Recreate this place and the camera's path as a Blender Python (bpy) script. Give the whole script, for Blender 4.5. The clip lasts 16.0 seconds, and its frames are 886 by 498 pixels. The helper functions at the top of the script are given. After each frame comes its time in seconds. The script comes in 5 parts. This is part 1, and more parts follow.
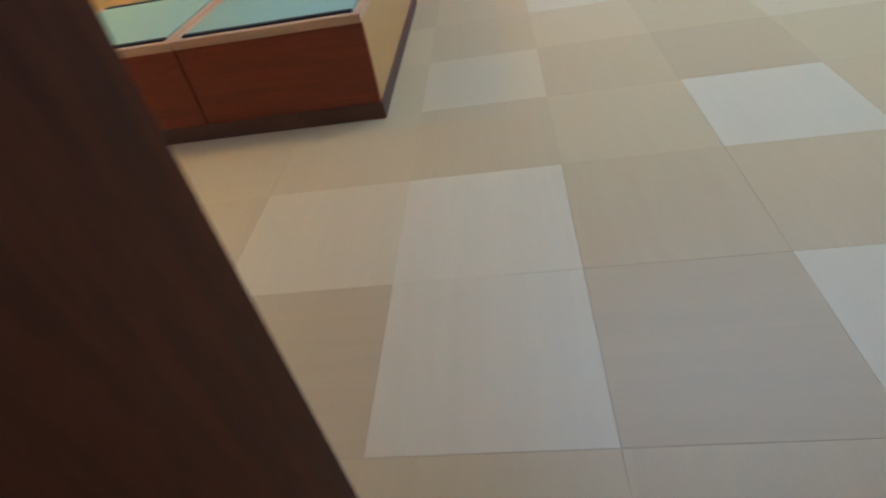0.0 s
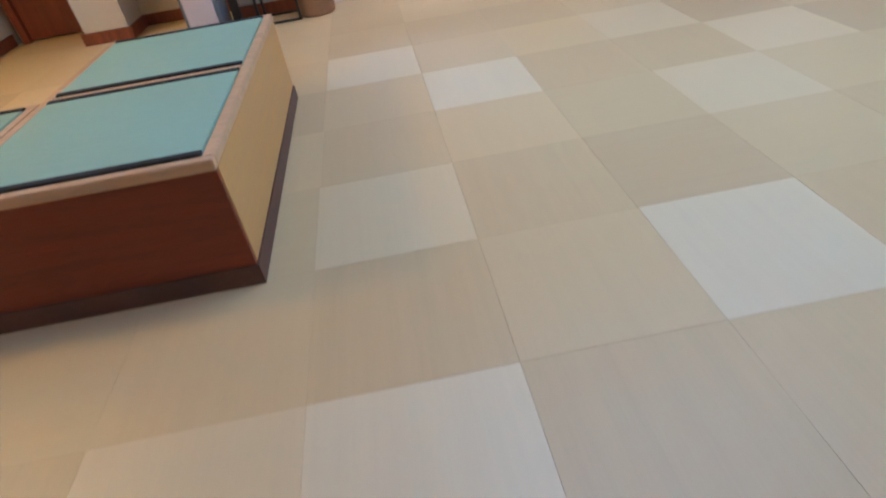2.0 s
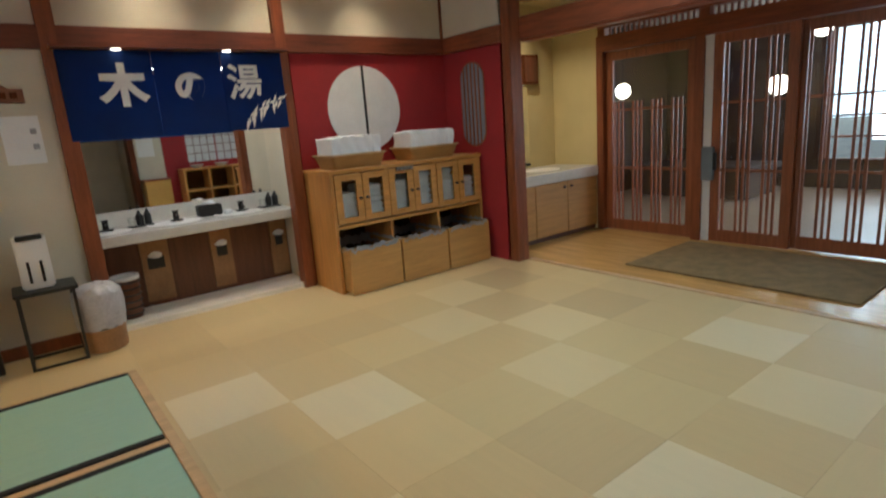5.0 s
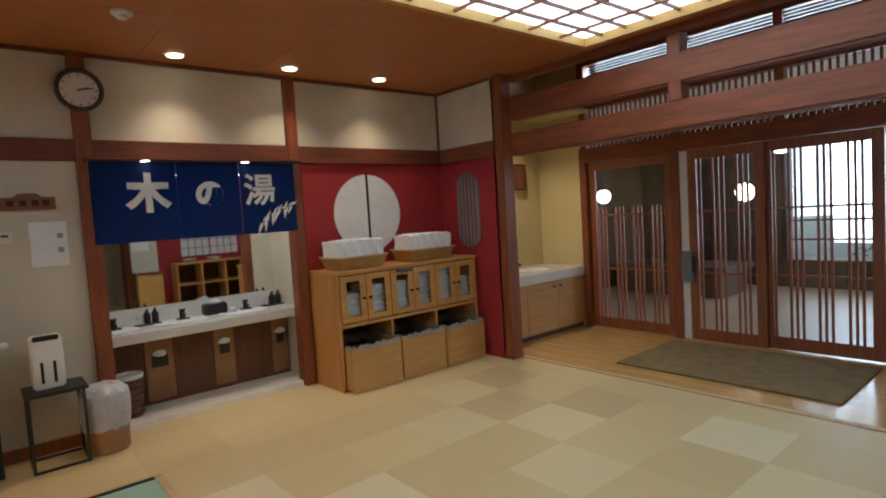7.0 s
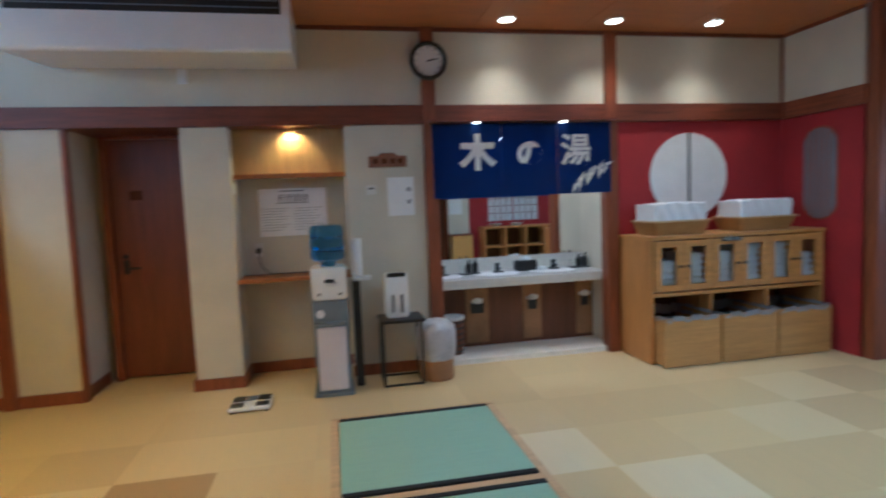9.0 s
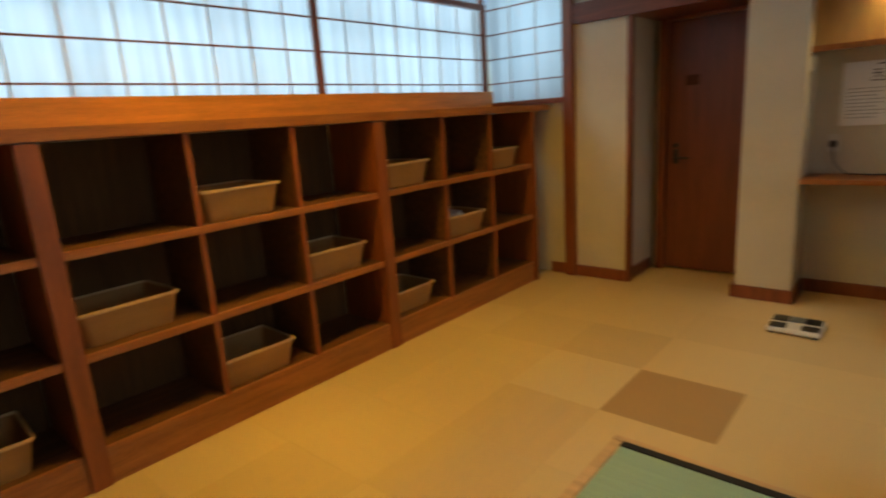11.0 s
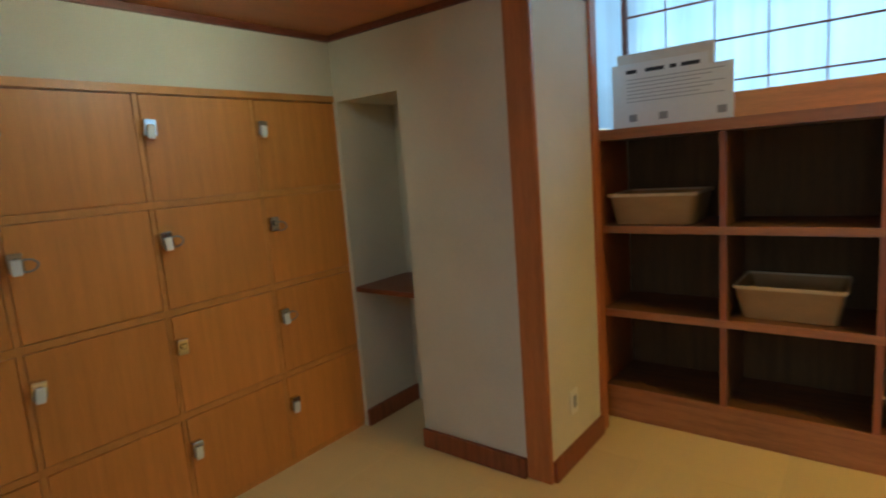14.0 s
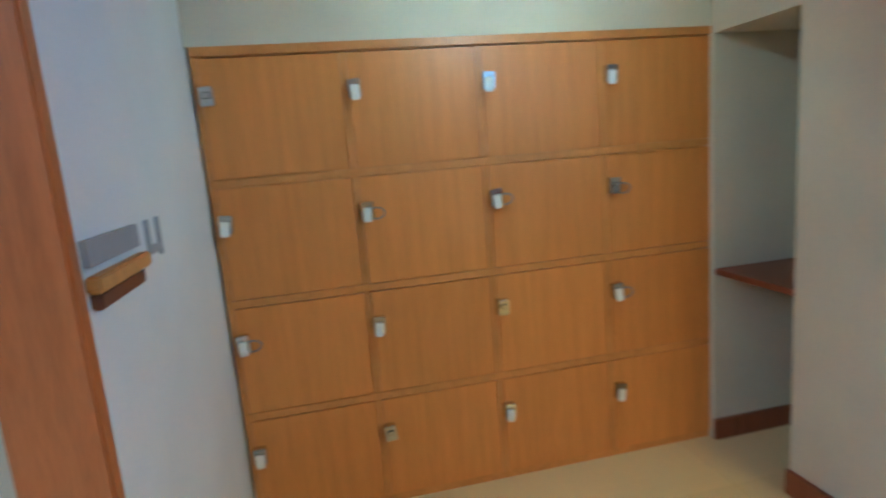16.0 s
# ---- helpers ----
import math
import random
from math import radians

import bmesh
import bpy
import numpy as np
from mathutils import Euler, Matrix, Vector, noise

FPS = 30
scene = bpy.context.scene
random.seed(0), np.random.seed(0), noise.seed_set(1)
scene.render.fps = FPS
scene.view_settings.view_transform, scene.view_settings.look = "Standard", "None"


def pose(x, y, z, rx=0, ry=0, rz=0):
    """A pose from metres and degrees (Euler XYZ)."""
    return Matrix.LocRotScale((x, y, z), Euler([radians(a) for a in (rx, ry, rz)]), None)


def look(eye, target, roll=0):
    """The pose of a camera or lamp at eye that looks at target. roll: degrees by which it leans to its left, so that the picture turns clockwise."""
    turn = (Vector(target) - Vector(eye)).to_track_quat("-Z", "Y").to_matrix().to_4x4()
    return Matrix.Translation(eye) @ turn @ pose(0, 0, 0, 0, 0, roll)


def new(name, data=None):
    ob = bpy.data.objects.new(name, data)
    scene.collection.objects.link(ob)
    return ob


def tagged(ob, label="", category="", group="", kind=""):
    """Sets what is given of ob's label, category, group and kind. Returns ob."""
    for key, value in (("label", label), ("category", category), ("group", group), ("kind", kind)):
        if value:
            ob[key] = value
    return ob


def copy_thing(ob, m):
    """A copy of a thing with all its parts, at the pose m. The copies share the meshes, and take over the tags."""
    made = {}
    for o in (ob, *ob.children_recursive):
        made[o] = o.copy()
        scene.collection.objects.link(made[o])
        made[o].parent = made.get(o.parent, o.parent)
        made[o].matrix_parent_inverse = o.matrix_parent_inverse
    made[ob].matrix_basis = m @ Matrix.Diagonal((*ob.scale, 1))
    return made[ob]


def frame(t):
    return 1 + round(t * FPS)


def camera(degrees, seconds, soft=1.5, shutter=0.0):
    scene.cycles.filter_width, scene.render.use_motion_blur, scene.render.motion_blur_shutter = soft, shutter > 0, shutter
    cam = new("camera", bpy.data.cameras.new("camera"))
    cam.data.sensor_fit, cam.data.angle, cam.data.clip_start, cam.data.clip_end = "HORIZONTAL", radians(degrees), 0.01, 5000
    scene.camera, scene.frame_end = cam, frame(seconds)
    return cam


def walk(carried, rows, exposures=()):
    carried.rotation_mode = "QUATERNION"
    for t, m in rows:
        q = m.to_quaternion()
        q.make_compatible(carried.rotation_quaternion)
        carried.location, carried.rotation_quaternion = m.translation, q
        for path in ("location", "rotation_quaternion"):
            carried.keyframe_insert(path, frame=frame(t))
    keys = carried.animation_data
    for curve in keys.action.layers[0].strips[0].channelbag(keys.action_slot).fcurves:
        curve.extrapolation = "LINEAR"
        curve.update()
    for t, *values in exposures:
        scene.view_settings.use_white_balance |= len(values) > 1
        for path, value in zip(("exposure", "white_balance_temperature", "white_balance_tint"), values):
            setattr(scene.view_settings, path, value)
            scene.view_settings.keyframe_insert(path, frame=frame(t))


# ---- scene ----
cam = camera(76.9, 16.0, soft=2.0, shutter=0.5)
PATH = [
    (0, (0.514, -2.12, 1.028), (0.236, -0.6, -0.242), -11.8),
    (0.5, (0.566, -1.967, 0.991), (0.428, -0.426, -0.277), -11.0),
    (1, (0.589, -1.78, 1.01), (0.524, -0.249, -0.275), -10.7),
    (1.5, (0.557, -1.582, 1.01), (0.548, -0.028, -0.249), -10.1),
    (2, (0.492, -1.383, 1.035), (0.565, 0.213, -0.168), -9.5),
    (2.5, (0.379, -1.212, 1.067), (0.579, 0.421, -0.069), -7.9),
    (3, (0.248, -1.097, 1.102), (0.671, 0.547, 0.045), -7.9),
    (3.5, (0.063, -1.074, 1.183), (0.841, 0.507, 0.236), -6.9),
    (4, (-0.069, -1.077, 1.246), (0.933, 0.458, 0.447), -5.3),
    (4.5, (-0.173, -1.104, 1.322), (0.93, 0.447, 0.707), -4.6),
    (5, (-0.289, -1.132, 1.38), (0.893, 0.419, 0.936), -4.3),
    (5.2, (-0.342, -1.136, 1.406), (0.869, 0.408, 1.02), -4.2),
    (7.3, (-0.566, -1.195, 1.509), (0.71, 0.341, 1.395), -3.3),
    (7.5, (-0.571, -1.174, 1.503), (0.666, 0.393, 1.389), -3.3),
    (8, (-0.597, -1.121, 1.419), (0.445, 0.584, 1.327), -3.5),
    (8.5, (-0.64, -1.024, 1.411), (0.103, 0.83, 1.299), -2.6),
    (8.7, (-0.673, -1.033, 1.391), (-0.061, 0.867, 1.261), -2.4),
    (10.8, (-0.793, -0.717, 1.386), (-1.964, 0.843, 0.944), -4.2),
    (11, (-0.834, -0.702, 1.385), (-2.122, 0.76, 0.934), -3.9),
    (11.5, (-0.901, -0.649, 1.38), (-2.556, 0.382, 0.931), -4.0),
    (12, (-0.949, -0.666, 1.362), (-2.866, -0.251, 0.968), -5.9),
    (12.5, (-0.755, -0.618, 1.405), (-2.702, -0.929, 1.07), -7.8),
    (13, (-0.629, -0.788, 1.402), (-2.49, -1.451, 1.091), -6.4),
    (13.5, (-0.576, -0.827, 1.383), (-2.307, -1.778, 1.071), -5.1),
    (14, (-0.654, -0.745, 1.348), (-2.2, -1.979, 1.05), -4.4),
    (14.5, (-0.759, -0.728, 1.346), (-2.102, -2.175, 1.031), -3.9),
    (15, (-0.844, -0.78, 1.33), (-1.998, -2.381, 1.005), -3.8),
    (15.5, (-0.879, -0.895, 1.34), (-1.805, -2.632, 0.985), -3.9),
    (16, (-1.024, -0.897, 1.323), (-1.424, -2.827, 0.984), -4.8),
]
EXPOSURES = [(0, 0.4, 4550, 12), (2.5, 0.5, 4550, 18), (3, 0.42, 4600, 15), (3.5, 0.3, 5100, 10), (5, 0.04, 5700, 4), (7.5, -0.1, 5700, 8), (8, 0.1, 4700, 5), (8.5, 0.22, 4300, 4), (11, -0.37, 6400, 6),
             (12, -0.35, 6900, 12), (12.5, -0.2, 7200, 8), (13.2, -0.25, 5500, 2), (14, 0.08, 5000, -2), (15, 0.52, 4450, 0), (16, 0.95, 4050, -4)]
walk(cam, [(t, look(e, g, r)) for t, e, g, r in PATH], EXPOSURES)

# ---- world and lights ----
world = bpy.data.worlds.new("sky")
scene.world = world
world.use_nodes = True
wn = world.node_tree
sky = wn.nodes.new("ShaderNodeTexSky")
sky.sky_type, sky.sun_disc = "NISHITA", False
sky.sun_elevation, sky.sun_rotation = radians(40), radians(250)
wn.nodes["Background"].inputs["Strength"].default_value = 0.12
wn.links.new(sky.outputs["Color"], wn.nodes["Background"].inputs["Color"])


def lamp(name, kind, energy, colour, m, **settings):
    data = bpy.data.lights.new(name, kind)
    data.energy, data.color = energy, colour
    for key, value in settings.items():
        if key == "size":
            data.shape, data.size, data.size_y = "RECTANGLE", value[0], value[1]
        elif key == "radius":
            data.shadow_soft_size = value
        elif key == "spot":
            data.spot_size, data.spot_blend = radians(value), 0.9
    ob = new(name, data)
    ob.matrix_world = m
    return ob


sun = lamp("sun", "SUN", 1.0, (1, 0.96, 0.9), look((0, 0, 0), (0.75, 0.35, -0.75)))
sun.data.angle = radians(10)
SKYBLUE = (0.60, 0.84, 1.0)
WARM, DAY, SOFT = (1.0, 0.78, 0.52), (0.86, 0.94, 1.0), (1.0, 0.9, 0.76)
lamp("window_daylight", "AREA", 66, SKYBLUE, look((-4.12, 0.8, 2.15), (0, 0.8, 2.15)), size=(5.4, 1.3))
lamp("return_daylight", "AREA", 8, SKYBLUE, look((-3.5, 3.85, 2.15), (-3.5, 0, 2.15)), size=(0.9, 1.2))
lamp("return_daylight_south", "AREA", 8, SKYBLUE, look((-3.5, -2.25, 2.15), (-3.5, 0, 2.15)), size=(0.9, 1.2))
# unseen downlights, added for the warm light on the west floor
WEST_UNSEEN = ((-2.75, -0.9), (-2.75, 0.6), (-2.75, 2.1))
for (lx, ly), watts in zip(WEST_UNSEEN, (8, 270, 95)):
    lamp("west_unseen_beam", "SPOT", watts, (1.0, 0.56, 0.07), look((lx, ly, 2.79), (lx + 0.1, ly, 0)), spot=150, radius=0.25)
for lx, ly in ((0.72, 3.28), (1.62, 3.25), (2.52, 3.24)):
    lamp("downlight_beam", "SPOT", 38, WARM, look((lx, ly, 2.79), (lx, ly - 0.05, 0)), spot=104, radius=0.05)
lamp("recess_beam", "SPOT", 19, (1.0, 0.66, 0.24), look((-1.0, 3.66, 2.02), (-1.0, 3.85, 0)), spot=150, radius=0.03)
lamp("vanity_tube", "AREA", 8, SOFT, look((0.92, 3.8, 2.03), (0.92, 3.9, 0)), size=(1.4, 0.08))
# fill lamp added to brighten the basin alcove; it has no fixture
lamp("alcove_fill", "SPOT", 60, WARM, look((4.3, 3.2, 2.58), (4.3, 3.2, 0)), spot=130, radius=0.04)
lamp("locker_beam", "SPOT", 14, (0.98, 1.0, 0.66), look((-1.75, -2.15, 1.98), (-1.6, -2.9, 1.5)), spot=176, radius=0.06)
lamp("bath_window_daylight", "AREA", 90, DAY, look((9.2, -0.6, 1.6), (5, 0.6, 1.0)), size=(4.6, 1.9))
lamp("clerestory_daylight", "AREA", 42, DAY, look((5.4, 1.2, 3.07), (3.0, 1.2, 2.6)), size=(3.2, 0.16))


# ---- materials ----
def nodes_of(name):
    m = bpy.data.materials.new(name)
    m.use_nodes = True
    t = m.node_tree
    return m, t, t.nodes["Principled BSDF"]


def surface(name, colour, rough=0.6, var=0.12, scale=6.0, bump=0.15, metal=0.0, grain=None, rand=0.0, dark=None, spec=0.5, fine=60.0, span=(0.3, 0.7)):
    """A material with variation at two scales. grain: stretch of the noise along x, y, z for wood and straw."""
    m, t, b = nodes_of(name)
    n, ln = t.nodes.new, t.links.new
    tc, mp = n("ShaderNodeTexCoord"), n("ShaderNodeMapping")
    ln(tc.outputs["Object"], mp.inputs["Vector"])
    info = n("ShaderNodeObjectInfo")
    mul = n("ShaderNodeMath")
    mul.operation = "MULTIPLY"
    mul.inputs[1].default_value = 37.0
    ln(info.outputs["Random"], mul.inputs[0])
    ln(mul.outputs[0], mp.inputs["Location"])
    mp.inputs["Scale"].default_value = grain or (1, 1, 1)
    a, c = n("ShaderNodeTexNoise"), n("ShaderNodeTexNoise")
    a.inputs["Scale"].default_value, a.inputs["Detail"].default_value = scale, 4
    c.inputs["Scale"].default_value, c.inputs["Detail"].default_value = fine, 3
    for q in (a, c):
        ln(mp.outputs[0], q.inputs["Vector"])
    mix = n("ShaderNodeMix")
    mix.data_type = "RGBA"
    low = dark or tuple(v * (1 - 2.2 * var) for v in colour)
    high = tuple(min(1.0, v * (1 + var)) for v in colour)
    mix.inputs[6].default_value, mix.inputs[7].default_value = (*low, 1), (*high, 1)
    ramp = n("ShaderNodeMapRange")
    ramp.inputs[1].default_value, ramp.inputs[2].default_value = span
    add = n("ShaderNodeMath")
    add.operation = "MULTIPLY_ADD"
    add.inputs[1].default_value, add.inputs[2].default_value = 0.35, 0.0
    ln(c.outputs[0], add.inputs[0])
    s2 = n("ShaderNodeMath")
    s2.operation = "MULTIPLY_ADD"
    s2.inputs[1].default_value = 0.65
    ln(a.outputs[0], s2.inputs[0])
    ln(add.outputs[0], s2.inputs[2])
    ln(s2.outputs[0], ramp.inputs[0])
    ln(ramp.outputs[0], mix.inputs[0])
    out = mix.outputs[2]
    if rand:
        hsv = n("ShaderNodeHueSaturation")
        vr = n("ShaderNodeMapRange")
        vr.inputs[3].default_value, vr.inputs[4].default_value = 1 - rand, 1 + rand
        ln(info.outputs["Random"], vr.inputs[0])
        ln(vr.outputs[0], hsv.inputs["Value"])
        ln(out, hsv.inputs["Color"])
        out = hsv.outputs[0]
    ln(out, b.inputs["Base Color"])
    rr = n("ShaderNodeMapRange")
    rr.inputs[3].default_value, rr.inputs[4].default_value = max(0.02, rough - 0.08), min(1, rough + 0.1)
    ln(a.outputs[0], rr.inputs[0])
    ln(rr.outputs[0], b.inputs["Roughness"])
    b.inputs["Metallic"].default_value = metal
    b.inputs["Specular IOR Level"].default_value = spec
    if bump:
        bp = n("ShaderNodeBump")
        bp.inputs["Strength"].default_value, bp.inputs["Distance"].default_value = bump, 0.004
        ln(c.outputs[0], bp.inputs["Height"])
        ln(bp.outputs[0], b.inputs["Normal"])
    return m


def glowing(name, colour, strength):
    m, t, b = nodes_of(name)
    b.inputs["Base Color"].default_value = (*colour, 1)
    b.inputs["Emission Color"].default_value = (*colour, 1)
    b.inputs["Emission Strength"].default_value = strength
    return m


def paper(name, colour, fold_shade=0.0):
    """Thin cloth or paper that lets light through. Shading of cloth folds can be put into the colour."""
    m, t, b = nodes_of(name)
    n, ln = t.nodes.new, t.links.new
    tr, df, mx = n("ShaderNodeBsdfTranslucent"), n("ShaderNodeBsdfDiffuse"), n("ShaderNodeMixShader")
    tc, nz, mix = n("ShaderNodeTexCoord"), n("ShaderNodeTexNoise"), n("ShaderNodeMix")
    mp = n("ShaderNodeMapping")
    mp.inputs["Scale"].default_value = (1, 9, 0.4) if fold_shade else (6, 6, 6)
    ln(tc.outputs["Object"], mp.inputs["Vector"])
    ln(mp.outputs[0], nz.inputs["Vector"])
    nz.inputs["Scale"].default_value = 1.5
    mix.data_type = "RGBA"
    mix.inputs[6].default_value = (*[v * (1 - max(fold_shade, 0.05)) for v in colour], 1)
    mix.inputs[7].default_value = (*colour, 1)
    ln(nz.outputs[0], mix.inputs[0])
    for q in (tr, df):
        ln(mix.outputs[2], q.inputs["Color"])
    mx.inputs[0].default_value = 0.35
    ln(tr.outputs[0], mx.inputs[1])
    ln(df.outputs[0], mx.inputs[2])
    ln(mx.outputs[0], t.nodes["Material Output"].inputs["Surface"])
    return m


def glass(name, colour=(0.95, 0.97, 0.97), rough=0.0, ior=1.45):
    m, t, b = nodes_of(name)
    b.inputs["Base Color"].default_value = (*colour, 1)
    b.inputs["Transmission Weight"].default_value = 1.0
    b.inputs["Roughness"].default_value = rough
    b.inputs["IOR"].default_value = ior
    return m


GX, GY, GZ = (1.2, 14, 14), (14, 1.2, 14), (14, 14, 1.2)
M_TILE_X = surface("straw_vinyl_x", (0.645, 0.49, 0.25), 0.40, 0.03, 1.1, 0.012, grain=(0.9, 24, 2), rand=0.05, fine=7, span=(0.1, 0.9))
M_TILE_Y = surface("straw_vinyl_y", (0.64, 0.48, 0.245), 0.40, 0.03, 1.1, 0.012, grain=(24, 0.9, 2), rand=0.05, fine=7, span=(0.1, 0.9))
M_SUB = surface("joint", (0.52, 0.40, 0.22), 0.8)
M_PLANK = surface("varnished_floor", (0.62, 0.36, 0.12), 0.18, 0.15, 2.0, 0.1, grain=(8, 1, 8), fine=20)
M_PLASTER = surface("cream_plaster", (0.63, 0.57, 0.44), 0.85, 0.05, 3.0, 0.25, fine=180)
M_PLASTER2 = surface("ochre_plaster", (0.60, 0.50, 0.26), 0.85, 0.05, 3.0, 0.25, fine=180)
M_WHITE = surface("white_paint", (0.72, 0.71, 0.68), 0.7, 0.04, 3.0, 0.15, fine=150)
M_RED = surface("red_plaster", (0.33, 0.018, 0.022), 0.75, 0.10, 4.0, 0.2, fine=160)
M_BEAM_X = surface("brown_beam_x", (0.18, 0.047, 0.02), 0.45, 0.22, 2.5, 0.2, grain=GX, fine=18)
M_BEAM_Y = surface("brown_beam_y", (0.24, 0.062, 0.022), 0.45, 0.22, 2.5, 0.2, grain=GY, fine=18)
M_POST = surface("brown_post", (0.25, 0.07, 0.025), 0.42, 0.2, 2.5, 0.2, grain=GZ, fine=18)
M_DARKDOOR = surface("dark_door_wood", (0.105, 0.027, 0.007), 0.6, 0.25, 2.5, 0.2, grain=GZ, fine=18, spec=0.2)
M_DOOR = surface("red_brown_door", (0.20, 0.055, 0.024), 0.4, 0.15, 2.0, 0.12, grain=GZ, fine=22)
M_LATTICE = surface("lattice_wood", (0.29, 0.09, 0.034), 0.42, 0.18, 2.5, 0.15, grain=GZ, fine=20)
M_CEIL = surface("ceiling_board", (0.46, 0.17, 0.05), 0.5, 0.10, 1.6, 0.1, grain=(2, 9, 2), fine=20)
M_SHELF_Y = surface("shelf_wood_y", (0.37, 0.14, 0.036), 0.42, 0.2, 2.2, 0.15, grain=GY, fine=20)
M_SHELF_Z = surface("shelf_wood_z", (0.28, 0.082, 0.02), 0.42, 0.2, 2.2, 0.15, grain=GZ, fine=20)
# shade of the pigeonholes is put into the board and back colours
M_SHELF_SHADED = surface("shaded_shelf_board", (0.15, 0.068, 0.026), 0.6, 0.25, 2.2, 0.15, grain=GY, fine=20, spec=0.3)
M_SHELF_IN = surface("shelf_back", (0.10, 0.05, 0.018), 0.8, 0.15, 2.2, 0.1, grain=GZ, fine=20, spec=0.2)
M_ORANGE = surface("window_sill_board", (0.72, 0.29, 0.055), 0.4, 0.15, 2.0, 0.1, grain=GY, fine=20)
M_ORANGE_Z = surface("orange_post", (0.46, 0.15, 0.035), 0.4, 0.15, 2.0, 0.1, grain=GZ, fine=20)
M_POSTER = surface("poster_paper", (0.88, 0.88, 0.88), 0.8, 0.03)
M_LOCKER = surface("locker_veneer", (0.61, 0.245, 0.044), 0.38, 0.08, 2.0, 0.06, grain=(16, 14, 1.0), rand=0.05, fine=14)
M_LOCKER_F = surface("locker_frame", (0.58, 0.25, 0.052), 0.38, 0.13, 2.2, 0.08, grain=(3, 9, 3), fine=18)
M_BENCH_D = surface("bench_front", (0.23, 0.042, 0.010), 0.45, 0.14, 2.2, 0.1, grain=GX, fine=18)
M_BENCH_L = surface("bench_side", (0.58, 0.33, 0.09), 0.42, 0.06, 2.2, 0.1, grain=GY, fine=18)
M_BENCH_T = surface("bench_rail", (0.62, 0.41, 0.22), 0.45, 0.12, 2.2, 0.1, grain=GX, fine=18)
M_BENCH_P = surface("bench_plinth", (0.12, 0.055, 0.035), 0.55, 0.15)
M_MAT = surface("green_rush", (0.35, 0.53, 0.41), 0.7, 0.06, 8.0, 0.5, grain=(0.6, 40, 1), fine=30)
M_BLACK = surface("black_cloth", (0.012, 0.012, 0.014), 0.8, 0.2)
M_CABINET = surface("oak_cabinet", (0.56, 0.275, 0.07), 0.45, 0.15, 2.0, 0.1, grain=GX, fine=20)
M_CABINET_Z = surface("oak_cabinet_z", (0.56, 0.265, 0.068), 0.45, 0.15, 2.0, 0.1, grain=GZ, fine=20)
M_BIN = surface("bin_front", (0.54, 0.29, 0.085), 0.5, 0.12, 2.0, 0.1, grain=GX, fine=20)
M_NAVY = surface("navy_cloth", (0.006, 0.034, 0.17), 0.9, 0.12, 5.0, 0.5, fine=220)
M_PRINT = surface("white_print", (0.78, 0.78, 0.76), 0.85, 0.03)
M_INK = surface("black_ink", (0.03, 0.03, 0.035), 0.7, 0.05)
M_GREY_INK = surface("grey_ink", (0.32, 0.32, 0.33), 0.7, 0.05)
M_STONE = surface("counter_top", (0.74, 0.72, 0.66), 0.22, 0.05, 14, 0.03)
M_STEP = surface("white_step", (0.84, 0.80, 0.72), 0.35, 0.05, 9, 0.05)
M_APRON = surface("vanity_panel", (0.15, 0.055, 0.026), 0.45, 0.18, 2.0, 0.1, grain=GZ, fine=20)
M_TOWEL = surface("white_towel", (0.86, 0.87, 0.88), 0.95, 0.04, 10, 0.8, fine=240)
M_BASKET = surface("woven_tan", (0.38, 0.205, 0.062), 0.55, 0.09, 6, 0.5, grain=(1, 1, 3), fine=110)
M_RIM = surface("pale_rim", (0.60, 0.42, 0.21), 0.5, 0.1, 20, 0.3)
M_CHROME = surface("chrome", (0.62, 0.60, 0.56), 0.18, 0.08, metal=1.0, bump=0.05)
M_STEEL = surface("black_steel", (0.02, 0.02, 0.02), 0.45, 0.15)
M_PLASTIC_W = surface("white_plastic", (0.74, 0.73, 0.70), 0.35, 0.03, bump=0.02)
M_PLASTIC_G = surface("grey_plastic", (0.17, 0.20, 0.23), 0.4, 0.06, bump=0.03)
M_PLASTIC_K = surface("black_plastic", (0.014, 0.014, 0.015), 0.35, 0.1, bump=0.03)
M_PINKISH = surface("pale_panel", (0.62, 0.57, 0.60), 0.35, 0.03, bump=0.02)
M_BAG = surface("clear_bag", (0.46, 0.45, 0.47), 0.32, 0.15, 7, 0.35)
M_TANBIN = surface("tan_bin", (0.33, 0.17, 0.07), 0.55, 0.15)
M_MATBROWN = surface("brown_mat", (0.25, 0.165, 0.065), 0.95, 0.18, 9, 0.9, fine=300)
M_REED = surface("reed_panel", (0.50, 0.31, 0.10), 0.5, 0.15, 2, 0.1, grain=GZ, fine=24)
M_CLOCK = surface("clock_face", (0.76, 0.75, 0.72), 0.4, 0.03, bump=0.0)
M_YELLOW = surface("pale_yellow_sign", (0.86, 0.80, 0.52), 0.6, 0.04)
M_SIGN = surface("carved_board", (0.23, 0.09, 0.04), 0.5, 0.25, 6, 0.4, grain=GX, fine=20)
M_CARD = surface("card", (0.70, 0.66, 0.58), 0.8, 0.05)
M_BATHFLOOR = surface("bath_corridor_floor", (0.38, 0.27, 0.19), 0.35, 0.1, 2, 0.1, grain=GX)
M_DARKWALL = surface("dark_panelling", (0.07, 0.035, 0.022), 0.6, 0.2, 2, 0.1, grain=GZ)
M_GREEN = surface("shrub_leaf", (0.07, 0.13, 0.045), 0.6, 0.3)
M_SOIL = surface("garden_ground", (0.25, 0.22, 0.17), 0.9, 0.2, 2)
